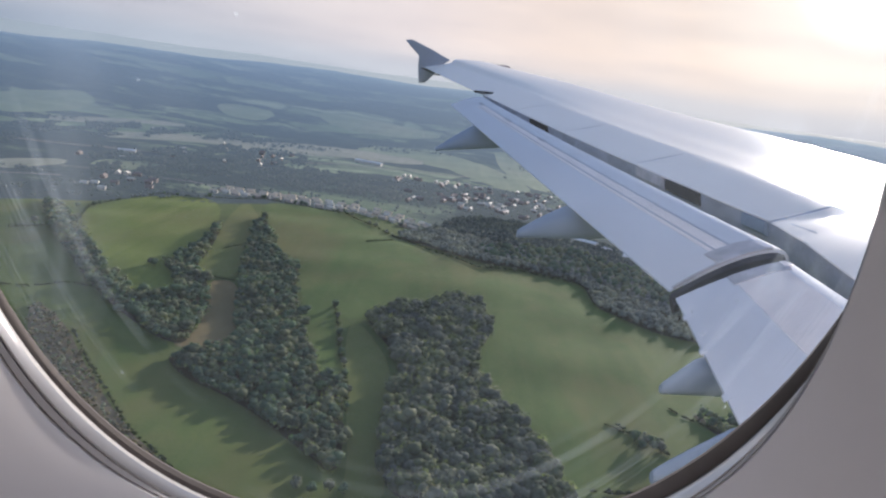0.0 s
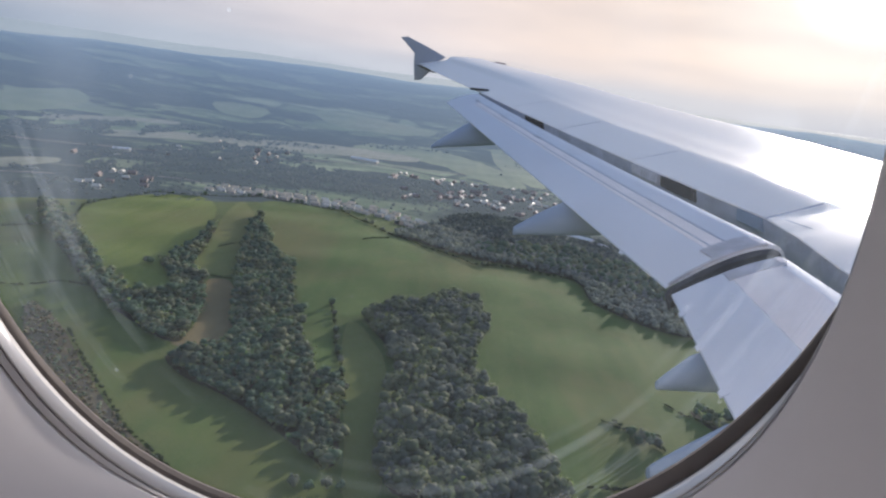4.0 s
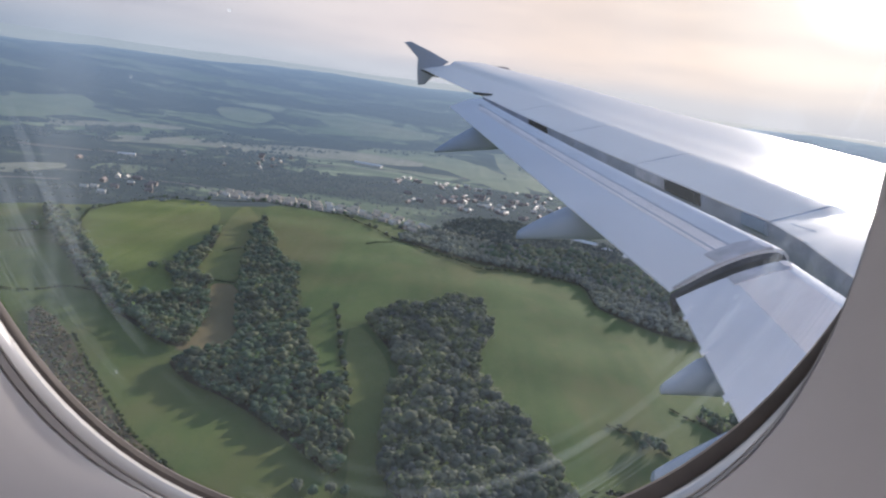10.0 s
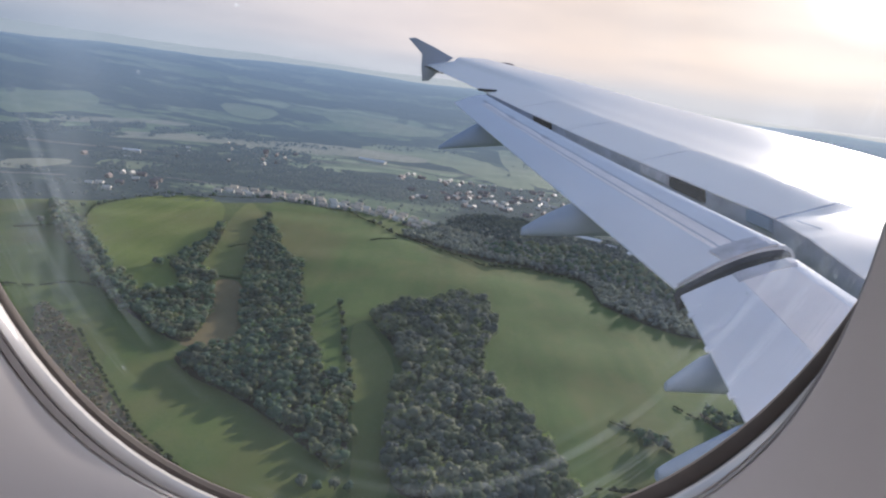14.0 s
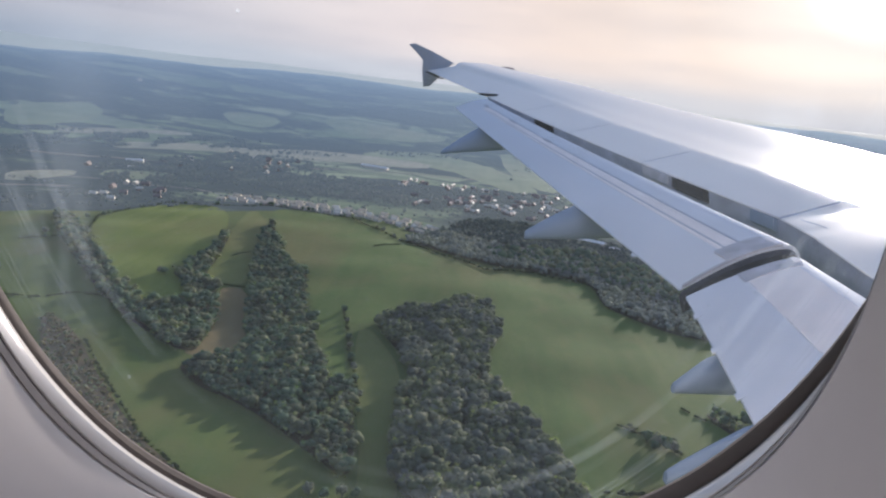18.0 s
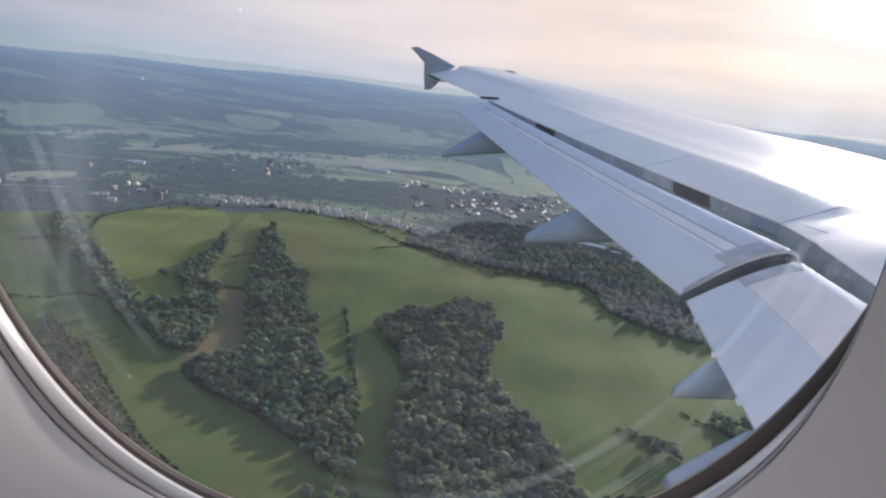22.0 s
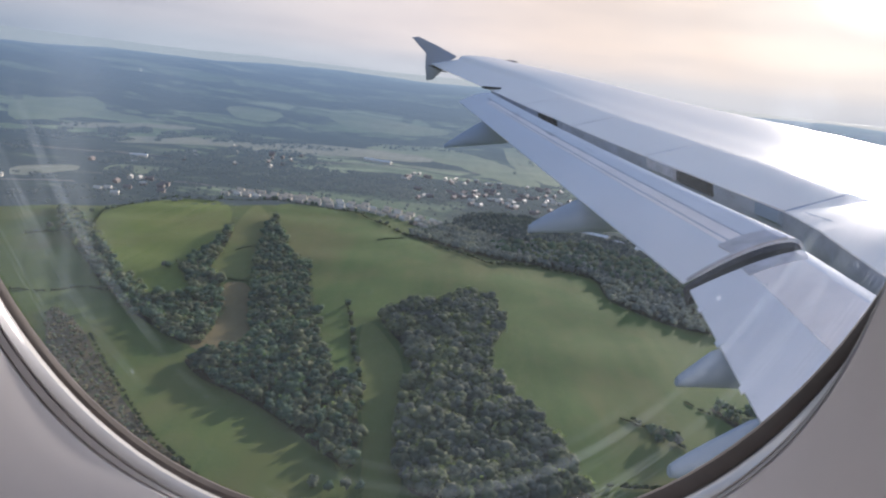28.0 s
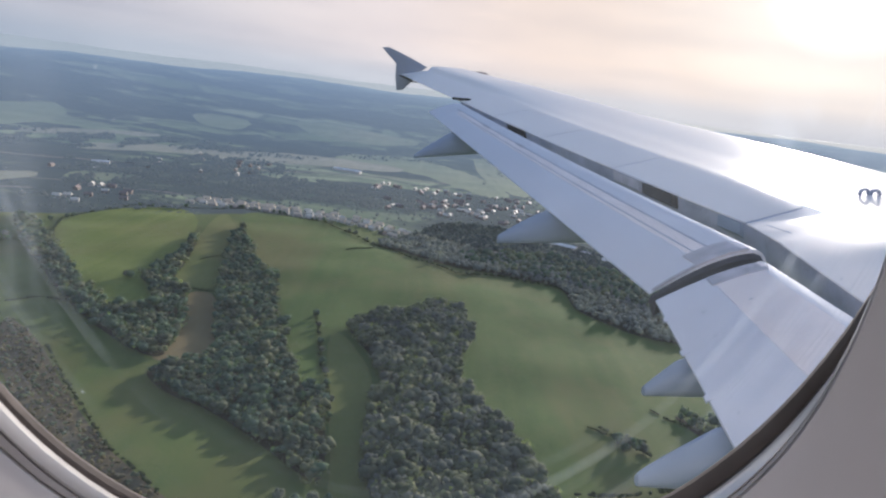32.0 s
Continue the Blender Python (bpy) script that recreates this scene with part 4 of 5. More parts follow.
M_JOINT = plain("grey_joint_sealant", (0.42, 0.45, 0.52), 0.6, 0.0, 0.1, 3, 0, 0.1)
M_SEAL = plain("dark_rubber_seal", (0.05, 0.053, 0.066), 0.8, 0.0, 0.3, 6, 0, 0.05)
M_LAMP = plain("dark_lamp_glass", (0.20, 0.16, 0.15), 0.15)

# x forward, y outboard, z up, from the seat
def z_top(y):
    """Height of the wing's trailing edge."""
    return (y - 0.69) * 0.0893 + 0.6 * ((y - 0.69) / 15) ** 2 - 1.018


def x_lead(y):
    return 1.38 + 0.54 * (14.6 - y)


def x_trail(y):
    if y < 4.1:
        return 2.62 - 0.13 * (4.1 - y)
    return 2.63 if y < 4.59 else 2.63 - 0.2854 * (y - 4.59) if y < 11.2 else 0.744 - 0.342 * (y - 11.2)


def crest(u, y):
    """Rise of the front part of the upper skin over the trailing edge; u runs from the nose to the tail."""
    k = min(1.0, max(0.0, (y - 9.0) / 3.5))
    top = 0.135 + 0.11 * k * k * (3 - 2 * k)
    bulge = 0.118 * np.exp(-((y - 8.6) / 3.8) ** 2) * (0.5 + 0.5 * np.cos(np.pi * min(1.0, max(0.0, u - 0.2) / 0.7))) * min(1, u / 0.06)
    return bulge + 0.03 * min(u, 1) + top * (np.sqrt(max(u, 0) / 0.22) if u < 0.22 else max(0.0, 1 - ((u - 0.22) / 0.78) ** 3.0))


def hinge(y):
    """How far the spoilers' hinge line lies in front of the trailing edge."""
    return min(0.68, 0.32 * (x_lead(y) - x_trail(y)))


def lift(y):
    """Height of the hinge line over the trailing edge, steeper near the root."""
    return 0.138 + 0.10 * min(1.0, max(0.0, (4.58 - y) / 0.5))


def rise(x, y):
    """Height of the upper skin over the trailing edge: a flat slope behind the hinge line, a gentle crest before it."""
    le, te = x_lead(y), x_trail(y)
    c, d = le - te, hinge(y)
    u, s = (le - x) / c, x - te
    if u < 0.6:
        return crest(u, y)
    if s < d:
        return lift(y) * max(s, 0) / d
    k = (s - d) / (0.4 * c - d)
    return lift(y) + (crest(0.6, y) - lift(y)) * k * k * (3 - 2 * k)


aircraft = new("aircraft_wing")
aircraft.matrix_basis = SEAT
tagged(aircraft, "light grey airliner wing with extended flaps and a tip fence", "wing")


def wing_ring(y):
    """The wing box in front of the hinge line."""
    le, te = x_lead(y), x_trail(y)
    c, d = le - te, hinge(y)
    xs = [le - u * c for u in np.linspace(0, 1, 14) ** 1.6 * 0.6] + list(np.linspace(te + 0.4 * c, te + d, 6)[1:])
    top = [(x, y, z_top(y) + rise(x, y)) for x in xs]
    low = []
    for x in xs[::-1]:
        u = (le - x) / c
        low.append((x, y, z_top(y) - 0.11 * c * (np.sqrt(u) if u < 0.35 else 0.59 - 0.588 * (u - 0.35) / 0.65) - 0.004))
    return top + low


def tail_ring(y):
    """The thin flat part behind the hinge line."""
    te, d = x_trail(y), hinge(y)
    return [(te + d * k, y, z_top(y) + lift(y) * k) for k in (1.0, 0.6, 0.3, 0.015)] + [(te + d * k, y, z_top(y) - 0.006 - 0.04 * k) for k in (0.015, 0.3, 0.6, 1.0)]


STATIONS = np.concatenate([np.linspace(0.16, 4.08, 9), [4.105], np.linspace(4.3, 4.6, 3), np.linspace(4.9, 11.18, 22), np.linspace(11.25, 14.3, 10), [14.5, 14.6]])
loft("wing_skin", [wing_ring(y) for y in STATIONS], M_WING, aircraft)
loft("trailing_skin", [tail_ring(y) for y in STATIONS], M_SPOILER, aircraft)


def wing_plate(name, corners, proud, thick, paint, label="", steps=5):
    """A plate on the upper skin, between four corners in plan, that follows the skin."""
    (a, b, c, d), rings = [np.array(q, dtype=float) for q in corners], []
    for k in np.linspace(0, 1, steps):
        p, q = a + (b - a) * k, d + (c - d) * k
        line = [p + (q - p) * s for s in np.linspace(0, 1, steps)]
        pts = [(x, y, z_top(y) + rise(x, y) + proud) for x, y in line]
        rings.append(pts + [(x, y, z - thick) for x, y, z in pts[::-1]])
    return loft(name, rings, paint, aircraft, label)


# four spoilers behind the hinge line, side edges square to it, a dark joint between each two
ENDS = (4.595, 6.42, 8.04, 9.65, 11.15)
for a, b in zip(ENDS, ENDS[1:]):
    a, b, g = a + 0.012, b - 0.012, 0.68
    wing_plate("spoiler", [(x_trail(a) + 0.004, a), (x_trail(b) + 0.004, b), (x_trail(b) + g, b + 0.32 * g), (x_trail(a) + g, a + 0.32 * g)], 0.005, 0.007, M_SPOILER, "", 6)
for y in ENDS[:-1]:
    w = 0.008 if y < 5 else 0.005
    wing_plate("spoiler_joint", [(x_trail(y) + 0.008, y - w), (x_trail(y) + 0.008, y + w), (x_trail(y) + 0.70, y + w + 0.224), (x_trail(y) + 0.70, y - w + 0.224)], 0.003, 0.008, M_COVE)
# faint joints of the skin panels near the root
wing_plate("panel_joint", [(2.728, 4.56), (2.742, 4.56), (2.79, 4.24), (2.776, 4.24)], 0.002, 0.006, M_JOINT)
wing_plate("panel_joint", [(3.400, 5.02), (3.422, 5.02), (3.86, 3.4), (3.838, 3.4)], 0.003, 0.008, M_COVE)

# shaded cove below the spoilers' rear edge: a sloping wall, brackets and lighter plates on it
def cove_wall(name, y0, y1, rows, mat, label="", steps=14):
    loft(name, [[(x_trail(y) + dx, y, z_top(y) + dz) for dx, dz in rows] for y in np.linspace(y0, y1, steps)], mat, aircraft, label)


cove_wall("cove", 0.3, 4.09, [(0.03, -0.010), (0.05, -0.09), (0.10, -0.24), (0.40, -0.26), (0.40, -0.012)], M_COVE)
cove_wall("cove", 4.11, 11.17, [(0.03, -0.010), (0.05, -0.09), (0.10, -0.24), (0.40, -0.26), (0.40, -0.012)], M_COVE, "", 22)
for y0, y1, mat in ((5.42, 5.86, M_SLOT), (8.55, 9.05, M_SLOT), (5.92, 6.35, M_PLATE), (4.62, 4.86, M_FAIRING)):
    cove_wall("cove_bracket", y0, y1, [(-0.02, -0.006), (-0.005, -0.10), (0.05, -0.13), (0.09, -0.02)], mat, "", 3)

# extended flaps: nose hidden under the wing, a crest, and a long tail that bends down
OUTER = (4.02, 11.0, lambda y: 2.40 - 0.238 * (y - 4.05), lambda y: 1.727 - 0.2156 * (y - 4.0), lambda y: -1.098 + 0.153 * (y - 4.0))
INNER = (0.45, 3.75, lambda y: 2.32, lambda y: 1.656 + 0.137 * (y - 3.74), lambda y: -1.069 + 0.134 * (y - 3.74))


def flap_point(y, u, side):
    """A place on a flap's upper skin; u is 0 at its crest, 1 at its rear edge, below 0 towards its nose."""
    top, tail = z_top(y) - 0.034 + 0.002 * (y - 4), side[4](y)
    chord = side[2](y) - side[3](y)
    z = top - (top - tail) * u ** (1.55 if side is OUTER else 1.35) if u > 0 else top - 0.15 * (1 - math.sqrt(max(0.0, 1 - (u / 0.16) ** 2)))
    return side[2](y) - u * chord, z


def flap_strip(name, side, ys, u0, u1, lift, mat, parent, label="", steps=5):
    """A thin layer on a flap's upper skin."""
    rings = []
    for y in ys:
        pts = [flap_point(y, u, side) for u in np.linspace(u0, u1, steps)]
        rings.append([(x, y, z + lift) for x, z in pts] + [(x, y, z - 0.006) for x, z in pts[::-1]])
    return loft(name, rings, mat, parent, label)


def flap(side, band, steps=18):
    y0, y1 = side[:2]
    rings = []
    for y in np.linspace(y0, y1, steps):
        us = np.concatenate([np.linspace(-0.16, 0, 7), np.linspace(0.08, 1, 14)])
        pts = [flap_point(y, u, side) for u in us]
        low = [(x, y, z - 0.012 - 0.10 * max(0.0, 1 - (u + 0.16) / 1.16) * min(1, (u + 0.16) / 0.1)) for (x, z), u in zip(pts, us)]
        rings.append([(x, y, z) for x, z in pts] + low[::-1])
    made = loft("flap", rings, M_FLAP, aircraft)
    ys = np.linspace(y0 + (0.16 if side is OUTER else 0.0), y1 - (0.75 if side is OUTER else 0.02), steps)
    flap_strip("erosion_band", side, ys, *band, 0.004, M_BAND, made, "paler worn paint band")
    if side is OUTER:
        flap_strip("joint_strip", side, ys, band[0] - 0.022, band[0] - 0.004, 0.006, M_JOINT, made)
        flap_strip("joint_strip", side, ys, band[1] - 0.05, band[1] - 0.038, 0.007, M_JOINT, made)
    return made


outer_flap = flap(OUTER, (0.33, 0.50))
flap_strip("end_plate", OUTER, np.linspace(4.03, 4.19, 4), 0.12, 0.56, 0.010, M_PLATE, outer_flap, "grey worn end plate")
flap_strip("end_tab", OUTER, np.linspace(4.03, 4.17, 3), 0.03, 0.11, 0.007, M_BAND, outer_flap, "bright metal corner tab", 4)
flap_strip("end_rim", OUTER, np.linspace(4.018, 4.036, 3), 0.06, 0.97, 0.010, M_PLATE, outer_flap, "worn metal rim", 12)
for y in (10.25, 8.9, 7.6):
    flap_strip("drain_mark", OUTER, np.linspace(y, y + 0.22, 3), 0.30, 0.36, 0.009, M_PLATE, outer_flap, "small grey access plate", 3)
# on the inner flap the broad pale band is sky reflection put into colour
inner_flap = flap(INNER, (0.10, 0.52))
flap_strip("end_plate", INNER, np.linspace(3.62, 3.74, 4), 0.06, 0.55, 0.010, M_PLATE, inner_flap, "grey worn end plate")
flap_strip("end_tab", INNER, np.linspace(3.66, 3.74, 3), 0.03, 0.09, 0.013, M_BAND, inner_flap, "bright metal corner tab", 4)
for y, x in ((3.45, 0.012), (3.05, 0.012), (2.62, 0.012)):
    flap_strip("edge_tab", INNER, np.linspace(y, y + 0.05, 3), 0.97, 1.02, 0.003, M_FLAP, inner_flap, "", 3)

# rubber seal across the gap of the two flaps, sagging in its middle, with a lighter lip
def seal(name, rows, mat):
    rings = []
    for y, sag in rows:
        pts = [flap_point(max(y, 4.02), u, OUTER) for u in np.linspace(-0.14, 0.99, 16)]
        k = min(1.0, max(0.0, (4.02 - y) / 0.27))
        aside = [flap_point(min(y, 3.75), u, INNER) for u in np.linspace(-0.14, 0.99, 16)]
        pts = [(p[0] + (q[0] - p[0]) * k, p[1] + (q[1] - p[1]) * k) for p, q in zip(pts, aside)]
        rings.append([(x, y, z - sag) for x, z in pts] + [(x, y, z - sag - 0.05) for x, z in pts[::-1]])
    loft(name, rings, mat, aircraft)


seal("flap_seal", [(3.752, 0.05), (3.80, 0.075), (3.87, 0.065), (3.965, 0.045)], M_SLOT)
seal("seal_lip", [(3.962, 0.044), (3.985, 0.030), (4.018, 0.026)], M_SEAL)


def fairing(y, tip, keel, slope, length, width):
    """A flap track fairing: flat keel, blunt point behind the flap, straight back rising to the flap's edge."""
    side = OUTER if y > 3.9 else INNER
    edge, edge_z = side[3](y), side[4](y)
    x0, z0 = tip
    rings = []
    for k in np.concatenate([[0.0, 0.004, 0.012, 0.025], np.linspace(0.05, 1, 20)]):
        x = x0 + k * length
        low = keel + slope * (x - x0)
        if x < edge:
            top = z0 + (edge_z - 0.02 - z0) * ((x - x0) / (edge - x0)) ** 0.92
        else:
            u = (side[2](y) - x) / (side[2](y) - edge)
            top = flap_point(y, max(u, -0.1), side)[1] - 0.03 - 0.08 * (1 - max(u, 0))
        half = max(0.025, (top - low) / 2)
        wide = width / 2 * min(1.0, 0.16 + (k / 0.22) ** 0.8)
        rings.append([(x, y + np.sign(np.cos(a)) * abs(np.cos(a)) ** 0.55 * wide * (1 - 0.8 * max(0.0, np.sin(a))), low + half + half * np.sign(np.sin(a)) * abs(np.sin(a)) ** 0.6) for a in np.linspace(0, 2 * np.pi, 28, endpoint=False)])
    loft("flap_track_fairing", rings, M_FAIRING, aircraft, "blue-grey tapered fairing under the flap")


fairing(9.42, (0.02, -0.69), -0.73, 0.15, 2.6, 0.22)
fairing(5.84, (0.896, -1.13), -1.205, 0.10, 3.0, 0.30)
fairing(3.07, (1.374, -1.37), -1.42, 0.10, 3.2, 0.30)
fairing(2.45, (1.138, -1.52), -1.578, 0.09, 3.2, 0.30)

# tip fence: one plate over and under the wing tip, thicker in its middle than at its rim
FENCE = [(-0.887, 1.284), (-0.734, 1.311), (-0.307, 1.155), (0.167, 0.953), (0.021, 0.839), (-0.106, 0.664), (-0.344, 0.402), (-0.499, 0.374), (-0.545, 0.70), (-0.55, 0.971)]
cx, cz = np.mean(FENCE, axis=0)
loft("tip_fence", [[(cx + (x - cx) * k, y, cz + (z - cz) * k) for x, z in FENCE] for y, k in ((14.60, 0.9), (14.612, 1.0), (14.632, 1.0), (14.65, 0.9))], M_FENCE, aircraft, "blue-grey swept tip fence", smooth=False)
for x, y in ((-0.02, 14.1), (-0.10, 14.35), (0.16, 13.5), (0.08, 13.8)):
    bm = bmesh.new()
    box(bm, (0.14, 0.025, 0.025), (x_trail(y) - 0.05, y, z_top(y) - 0.01), 0, 0.008)
    part("static_wick", bm, M_SLOT, aircraft)
bm = bmesh.new()
bmesh.ops.create_uvsphere(bm, u_segments=12, v_segments=8, radius=1, matrix=pose(1.36, 14.5, z_top(14.5) + 0.19, 0, 0, -30) @ Matrix.Diagonal((0.22, 0.06, 0.05, 1)))
part("navigation_light", bm, M_LAMP, aircraft, "dark navigation lamp housing", True)
bm = bmesh.new()
box(bm, (0.34, 0.20, 0.04), (0.80, 11.22, z_top(11.2) + 0.03), -16, 0.015)
part("flap_end_cap", bm, M_SLOT, aircraft)

# rope bracket with two eyes on the wing near the root
for dx in (-0.052, 0.052):
    ring = []
    for t in np.linspace(0, 2 * np.pi, 17):
        c = np.array((4.18 + 0.042 * np.cos(t), 5.38, 0.048 + 0.042 * np.sin(t)))
        c[0] += dx
        out = np.array((np.cos(t), 0, np.sin(t)))
        ring.append([tuple(c + out * 0.014 * np.cos(q) + np.array((0, 0.02, 0)) * np.sin(q) + np.array((0, 0, z_top(5.38) + 0.125))) for q in np.linspace(0, 2 * np.pi, 8, endpoint=False)])
    loft("bracket_eye", ring, M_COVE, aircraft, caps=False)
bm = bmesh.new()
box(bm, (0.30, 0.05, 0.03), (4.18, 5.38, z_top(5.38) + 0.14), 0, 0.008)
part("bracket_base", bm, M_COVE, aircraft)

# ---- cabin ----
M_PANEL = plain("cabin_plastic", (0.585, 0.57, 0.57), 0.55, 0, 0.03, 12)
M_RIM = plain("satin_metal_rim", (0.66, 0.645, 0.63), 0.38, 0.65, 0.05, 30)
M_GROOVE = plain("grey_plastic_groove", (0.40, 0.385, 0.375), 0.6, 0, 0.1, 20)
M_GASKET = plain("brown_black_gasket", (0.125, 0.113, 0.107), 0.9, 0, 0.2, 20, 0, 0.1)
D = 0.14


def oval(cx, cz, a, b, y, n=2.6, steps=112):
    pts = []
    for t in np.linspace(0, 2 * np.pi, steps, endpoint=False):
        c, s = np.cos(t), np.sin(t)
        pts.append((cx + a * np.sign(c) * abs(c) ** (2 / n), y, cz + b * np.sign(s) * abs(s) ** (2 / n)))
    return pts


window = put("window_1", None, None, "oval cabin window with a scratched dusty pane", "window", "", "structure", SEAT)


# outlines of the window as the seat sees them: centre, half width, half height, roundness, lean
PANE_EDGE = np.array((-0.0125, 0.384, 0.848, 1.170, 2.40, 0.018))
GASKET_EDGE = np.array((-0.0030, 0.294, 0.842, 1.108, 2.46, -0.019))
RIM_EDGE = np.array((-0.0140, 0.100, 0.805, 0.941, 2.52, -0.055))
PANEL_EDGE = np.array((-0.0205, 0.100, 0.801, 0.931, 2.755, -0.048))


def seen(shape, y, grow=0.0):
    """A ring that from the seat spans these tangents, at depth y."""
    cx, cz, a, b, n, lean = shape
    return [((x + lean * (z + 0.5)) * y * D, y * D, z * y * D) for x, _, z in oval(cx, cz, a + grow, b + grow, 0, n)]


def between(p, q, k):
    return p + (q - p) * k


loft("gasket", [seen(PANE_EDGE, 1.14, 0.01), seen(PANE_EDGE, 1.12), seen(PANE_EDGE, 1.10, 0.001), seen(between(PANE_EDGE, GASKET_EDGE, 0.12), 1.085), seen(between(PANE_EDGE, GASKET_EDGE, 0.5), 1.075), seen(between(PANE_EDGE, GASKET_EDGE, 0.9), 1.07), seen(GASKET_EDGE, 1.06), seen(GASKET_EDGE, 1.06, 0.02), seen(GASKET_EDGE, 1.16, 0.02)], M_GASKET, window, caps=False)
loft("window_frame", [seen(between(GASKET_EDGE, RIM_EDGE, k), 1.0 + d) for k, d in ((-0.02, 0.07), (0.0, 0.034), (0.06, 0.018), (0.16, 0.009), (0.38, 0.003), (0.62, -0.003), (0.84, -0.008), (0.97, -0.009), (1.0, 0.03))], M_RIM, window, "satin silver rim", caps=False)
loft("groove", [seen(between(RIM_EDGE, PANEL_EDGE, k), d) for k, d in ((-0.03, 1.005), (0.05, 0.998), (0.12, 0.988), (0.5, 0.984), (0.85, 0.981), (0.95, 0.985), (1.02, 0.99))], M_GROOVE, window, caps=False)
# moulded panel with a pale lip that flares from the window into the cabin, and the flat wall round it
flare = [seen(PANEL_EDGE, 1.0), seen(PANEL_EDGE, 0.985), seen(PANEL_EDGE, 0.976, 0.004), seen(PANEL_EDGE, 0.970, 0.012)]
cx, cz, wa, wb, wn_, lean = PANEL_EDGE
for step, y in ((0.006, 0.93), (0.065, 0.84), (0.20, 0.66), (0.38, 0.50), (0.75, 0.38)):
    flare.append([((x + lean * (z + 0.5)) * D, y * D, z * D) for x, _, z in oval(cx, cz, wa + step, wb + step, 0, wn_)])
flare.append(oval(0, 0, 3.24, 1.25, 0.35 * D, 60))
wall = loft("wall_cabin", flare, M_PANEL, None, caps=False)
wall.matrix_basis = SEAT
tagged(wall, "light grey moulded plastic cabin side panel", "wall", "", "structure")
skin = loft("wall_fuselage", [oval(0, 0.1, 0.19, 0.30, 0.20), oval(0, 0, 3.25, 1.5, 0.20, 60), oval(0, 0, 3.25, 1.5, 0.185, 60), oval(0, 0.1, 0.19, 0.30, 0.185), oval(0, 0.1, 0.19, 0.30, 0.20)], M_WING, None, caps=False)
skin.matrix_basis = SEAT
tagged(skin, "painted grey outer skin of the aircraft fuselage", "wall", "", "structure")


def pane_glass():
    """Acrylic, clear but for fine scratches along the rim, wiped smears and dust that scatter the sun."""
    m, tree, p = material("scratched_acrylic")
    tree.nodes.remove(p)
    L = tree.links.new
    co = tree.nodes.new("ShaderNodeTexCoord").outputs["Object"]
    def mapped(scale, at=(0, 0, 0), turn=(0, 0, 0)):
        mp = tree.nodes.new("ShaderNodeMapping")
        mp.inputs["Location"].default_value, mp.inputs["Scale"].default_value, mp.inputs["Rotation"].default_value = at, scale, turn
        L(co, mp.inputs[0])
        return mp.outputs[0]
    def noise_at(vec, scale, detail=4):
        n = node(tree, "ShaderNodeTexNoise", Scale=scale, Detail=detail)
        L(vec, n.inputs["Vector"])
        return n.outputs[0]
    def fac(source, a, b, top):
        r = tree.nodes.new("ShaderNodeMapRange")
        r.inputs[1].default_value, r.inputs[2].default_value, r.inputs[4].default_value = a, b, top
        L(source, r.inputs[0])
        return r.outputs[0]
    def math_(op, a, b):
        n = tree.nodes.new("ShaderNodeMath")
        n.operation = op
        for s, v in zip(n.inputs, (a, b)):
            if isinstance(v, (int, float)):
                s.default_value = v
            else:
                L(v, s)
        return n.outputs[0]
    # arcs that run along the lower rim
    far = tree.nodes.new("ShaderNodeVectorMath")
    far.operation = "LENGTH"
    L(mapped((1 / 0.852, 0, 1 / 1.371), (0.001, 0, -0.056)), far.inputs[0])
    rings = tree.nodes.new("ShaderNodeTexNoise")
    rings.noise_dimensions = "1D"
    L(math_("MULTIPLY", far.outputs["Value"], 390.0), rings.inputs["W"])
    rings.inputs["Scale"].default_value, rings.inputs["Detail"].default_value = 1.0, 2.0
    arcs = fac(rings.outputs[0], 0.54, 0.84, 1.0)
    arcs = math_("MULTIPLY", arcs, fac(noise_at(mapped((9, 9, 9)), 2.0, 2), 0.42, 0.62, 0.12))
    arcs = math_("MULTIPLY", arcs, fac(far.outputs["Value"], 0.130, 0.142, 1.2))
    smear = fac(noise_at(mapped((30, 1, 7), (0, 0, 0), (0, radians(14), 0)), 1.0, 3), 0.48, 0.80, 0.05)
    side = fac(noise_at(mapped((7, 7, 7)), 1.0, 1), 0.42, 0.66, 1.0)
    smear = math_("MULTIPLY", smear, side)
    # a broad wiped smear near the rear edge
    near = tree.nodes.new("ShaderNodeVectorMath")
    near.operation = "LENGTH"
    L(mapped((1, 0, 0.62), (0.096, 0, 0.027)), near.inputs[0])
    wiped = math_("MULTIPLY", fac(near.outputs["Value"], 0.020, 0.004, 1.0), fac(noise_at(mapped((190, 1, 14), (0, 0, 0), (0, radians(-10), 0)), 1.0, 3), 0.38, 0.72, 0.052))
    smear = math_("ADD", smear, wiped)
    # two small smears added to give the glare patches on the pane
    for at, size in (((-0.0865, 0, -0.0005), 0.010), ((-0.0955, 0, 0.029), 0.013)):
        spot = tree.nodes.new("ShaderNodeVectorMath")
        spot.operation = "LENGTH"
        L(mapped((1, 0, 1), at), spot.inputs[0])
        mark = math_("MULTIPLY", fac(spot.outputs["Value"], size, size * 0.2, 1.0), fac(noise_at(mapped((120, 1, 60), (0, 0, 0), (0, radians(35), 0)), 1.0, 4), 0.45, 0.75, 0.16))
        smear = math_("ADD", smear, mark)
    dust = node(tree, "ShaderNodeTexVoronoi", Scale=130.0)
    L(mapped((1, 1, 1)), dust.inputs["Vector"])
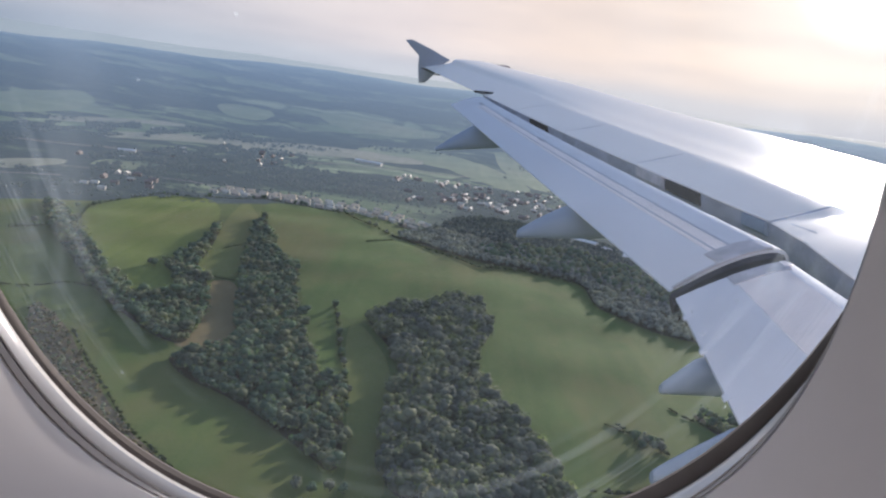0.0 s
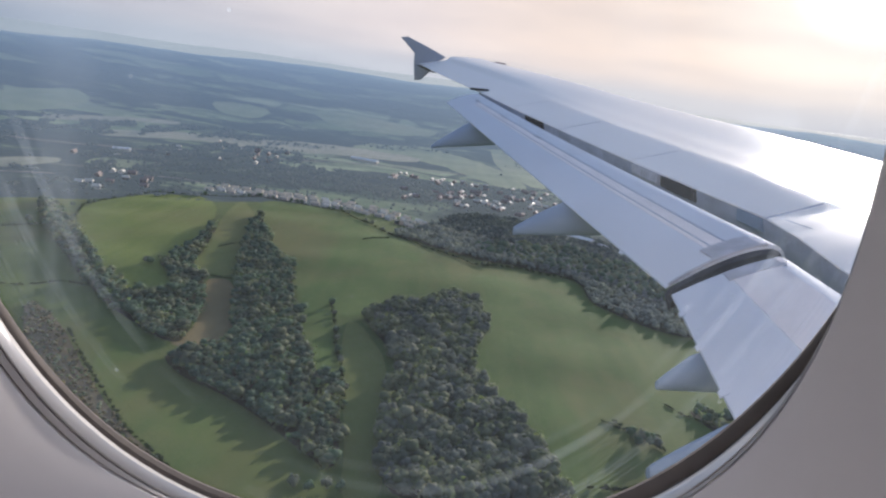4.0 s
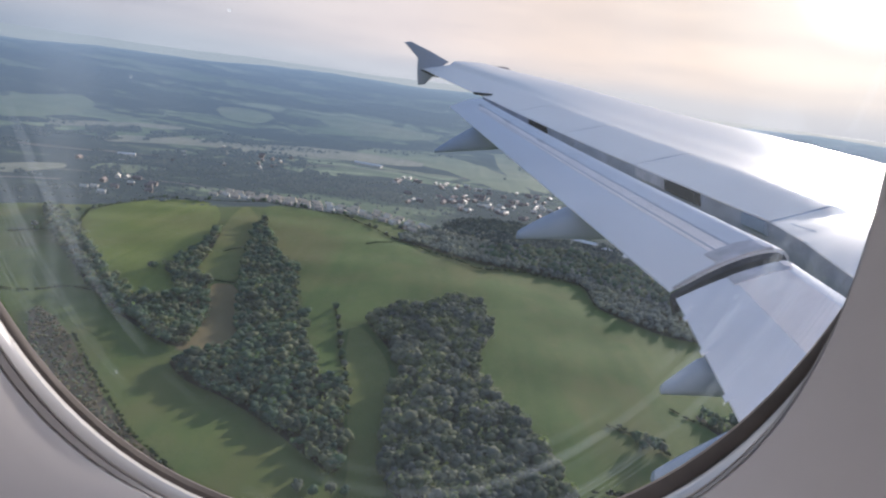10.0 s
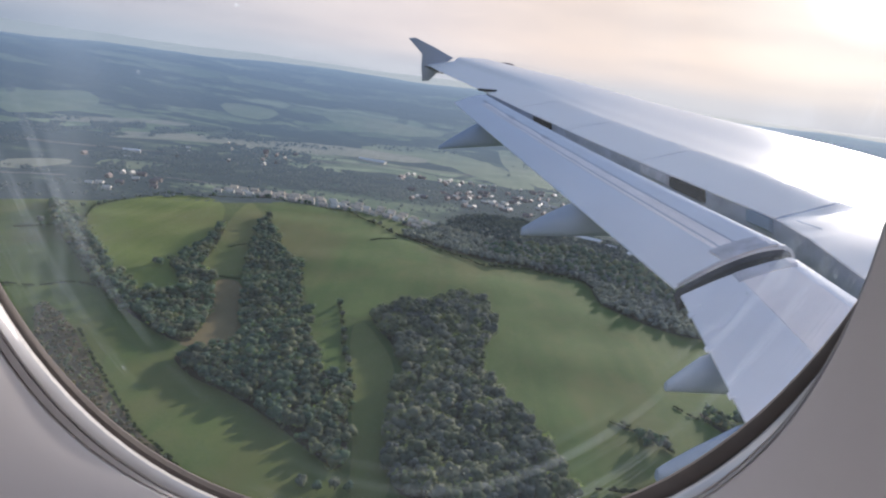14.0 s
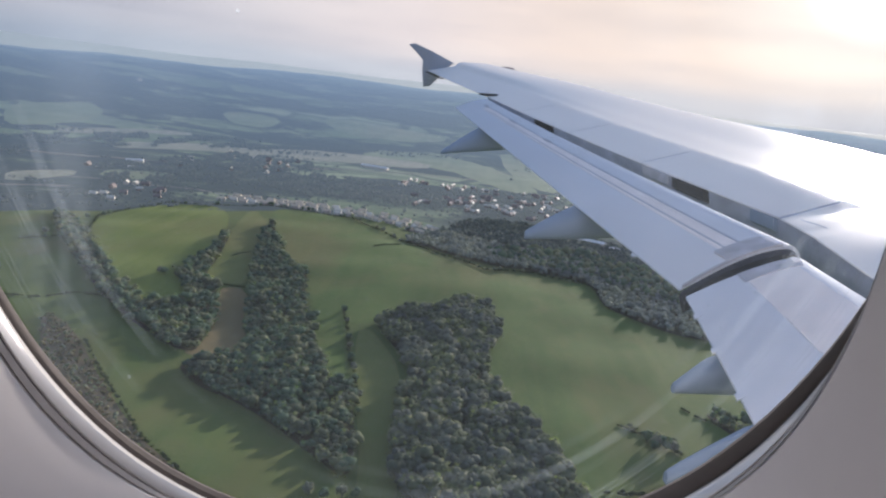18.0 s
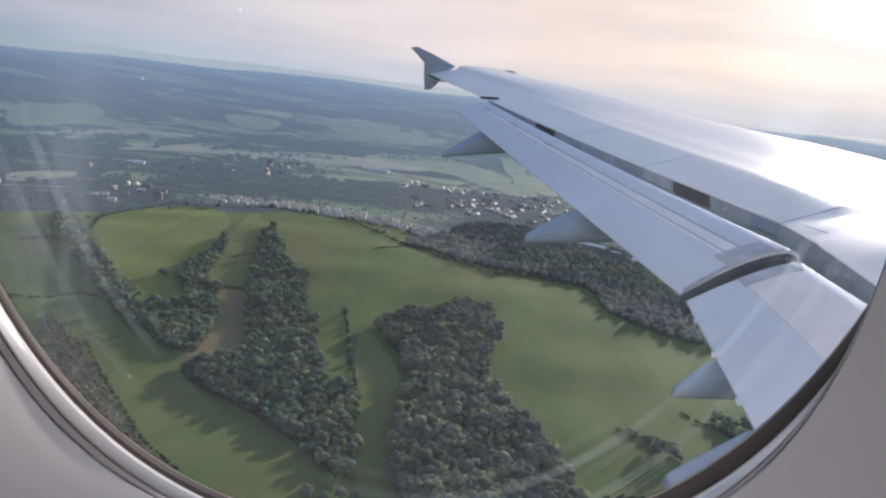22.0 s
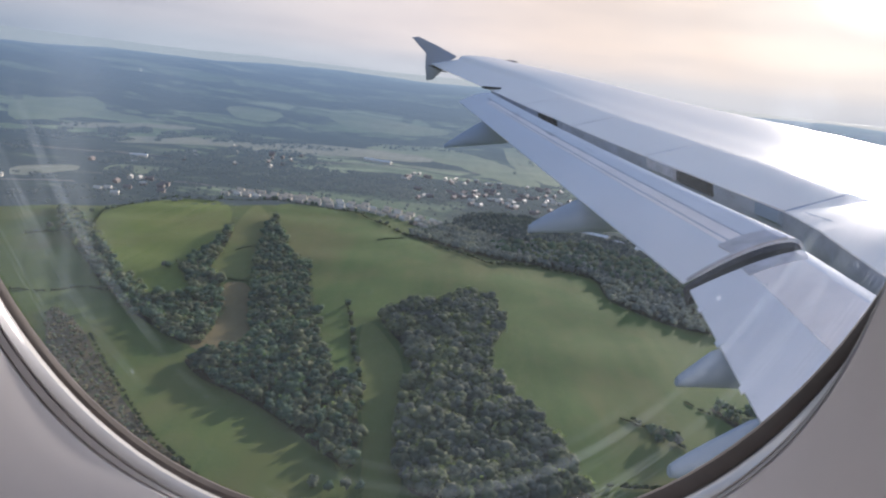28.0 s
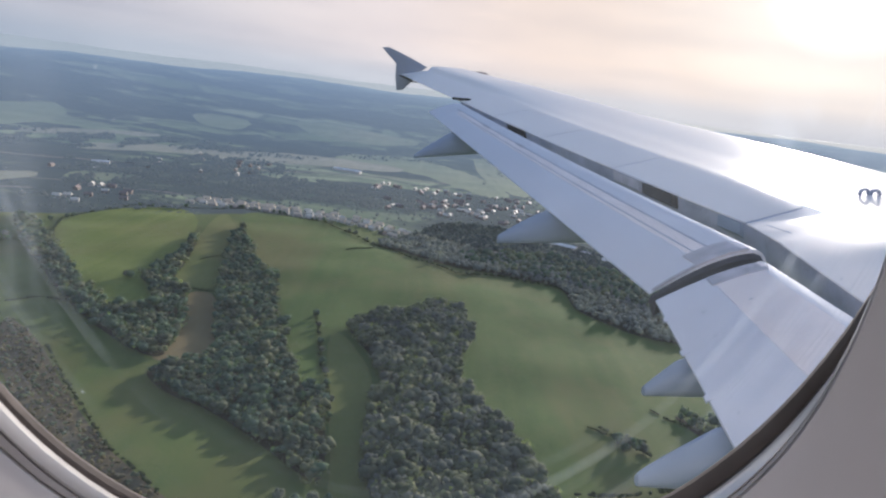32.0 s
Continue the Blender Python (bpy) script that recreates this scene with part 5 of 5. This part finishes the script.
    specks = math_("MULTIPLY", fac(dust.outputs["Distance"], 0.085, 0.03, 0.22), fac(noise_at(mapped((16, 16, 16)), 1.0, 2), 0.56, 0.66, 1.0))
    total = math_("ADD", math_("ADD", VEIL, smear), math_("ADD", arcs, specks))
    clear = node(tree, "ShaderNodeBsdfTransparent", Color=(0.97, 0.98, 0.985, 1))
    scatter_ = node(tree, "ShaderNodeBsdfTranslucent", Color=(0.76, 0.88, 1.0, 1))
    blend = tree.nodes.new("ShaderNodeMixShader")
    L(total, blend.inputs[0]), L(clear.outputs[0], blend.inputs[1]), L(scatter_.outputs[0], blend.inputs[2])
    L(blend.outputs[0], tree.nodes["Material Output"].inputs[0])
    return m


VEIL = 0.0105
rim = seen(PANE_EDGE, 1.105, 0.006)
pane = loft("pane", [rim, [(x, y + 0.002, z) for x, y, z in rim]], pane_glass(), window, "clear acrylic pane with scratches and dust", smooth=False)
pane.visible_shadow = False

# the rest of the cabin, behind the seat: unseen, added to keep the sun out
def slab(name, size, at, mat, label, category):
    bm = bmesh.new()
    box(bm, size, at)
    ob = part(name, bm, mat, None)
    ob.matrix_basis = SEAT
    return tagged(ob, label, category, "", "structure")


M_CARPET = plain("cabin_carpet", (0.07, 0.08, 0.12), 0.95, 0, 0.3, 40)
slab("floor", (6.5, 3.5, 0.06), (0, -1.70, -1.22), M_CARPET, "dark blue cabin carpet", "floor")
slab("ceiling", (6.5, 3.5, 0.06), (0, -1.70, 1.22), M_PANEL, "pale cabin ceiling", "ceiling")
slab("wall_opposite", (6.5, 0.06, 2.5), (0, -3.42, 0), M_PANEL, "pale cabin wall opposite the window", "wall")
slab("wall_fore", (0.06, 3.5, 2.5), (3.2, -1.70, 0), M_PANEL, "pale cabin bulkhead", "wall")
slab("wall_aft", (0.06, 3.5, 2.5), (-3.2, -1.70, 0), M_PANEL, "pale cabin bulkhead", "wall")
# fill lamp under the ceiling, added to brighten the side panel; none is seen
lamp = bpy.data.lights.new("ceiling_strip", "AREA")
lamp.shape, lamp.size, lamp.size_y, lamp.energy, lamp.color = "RECTANGLE", 5.0, 0.5, 27.5, (1.0, 0.95, 0.95)
strip = new("ceiling_strip", lamp)
strip.matrix_basis = SEAT @ pose(0, -1.4, 1.17)
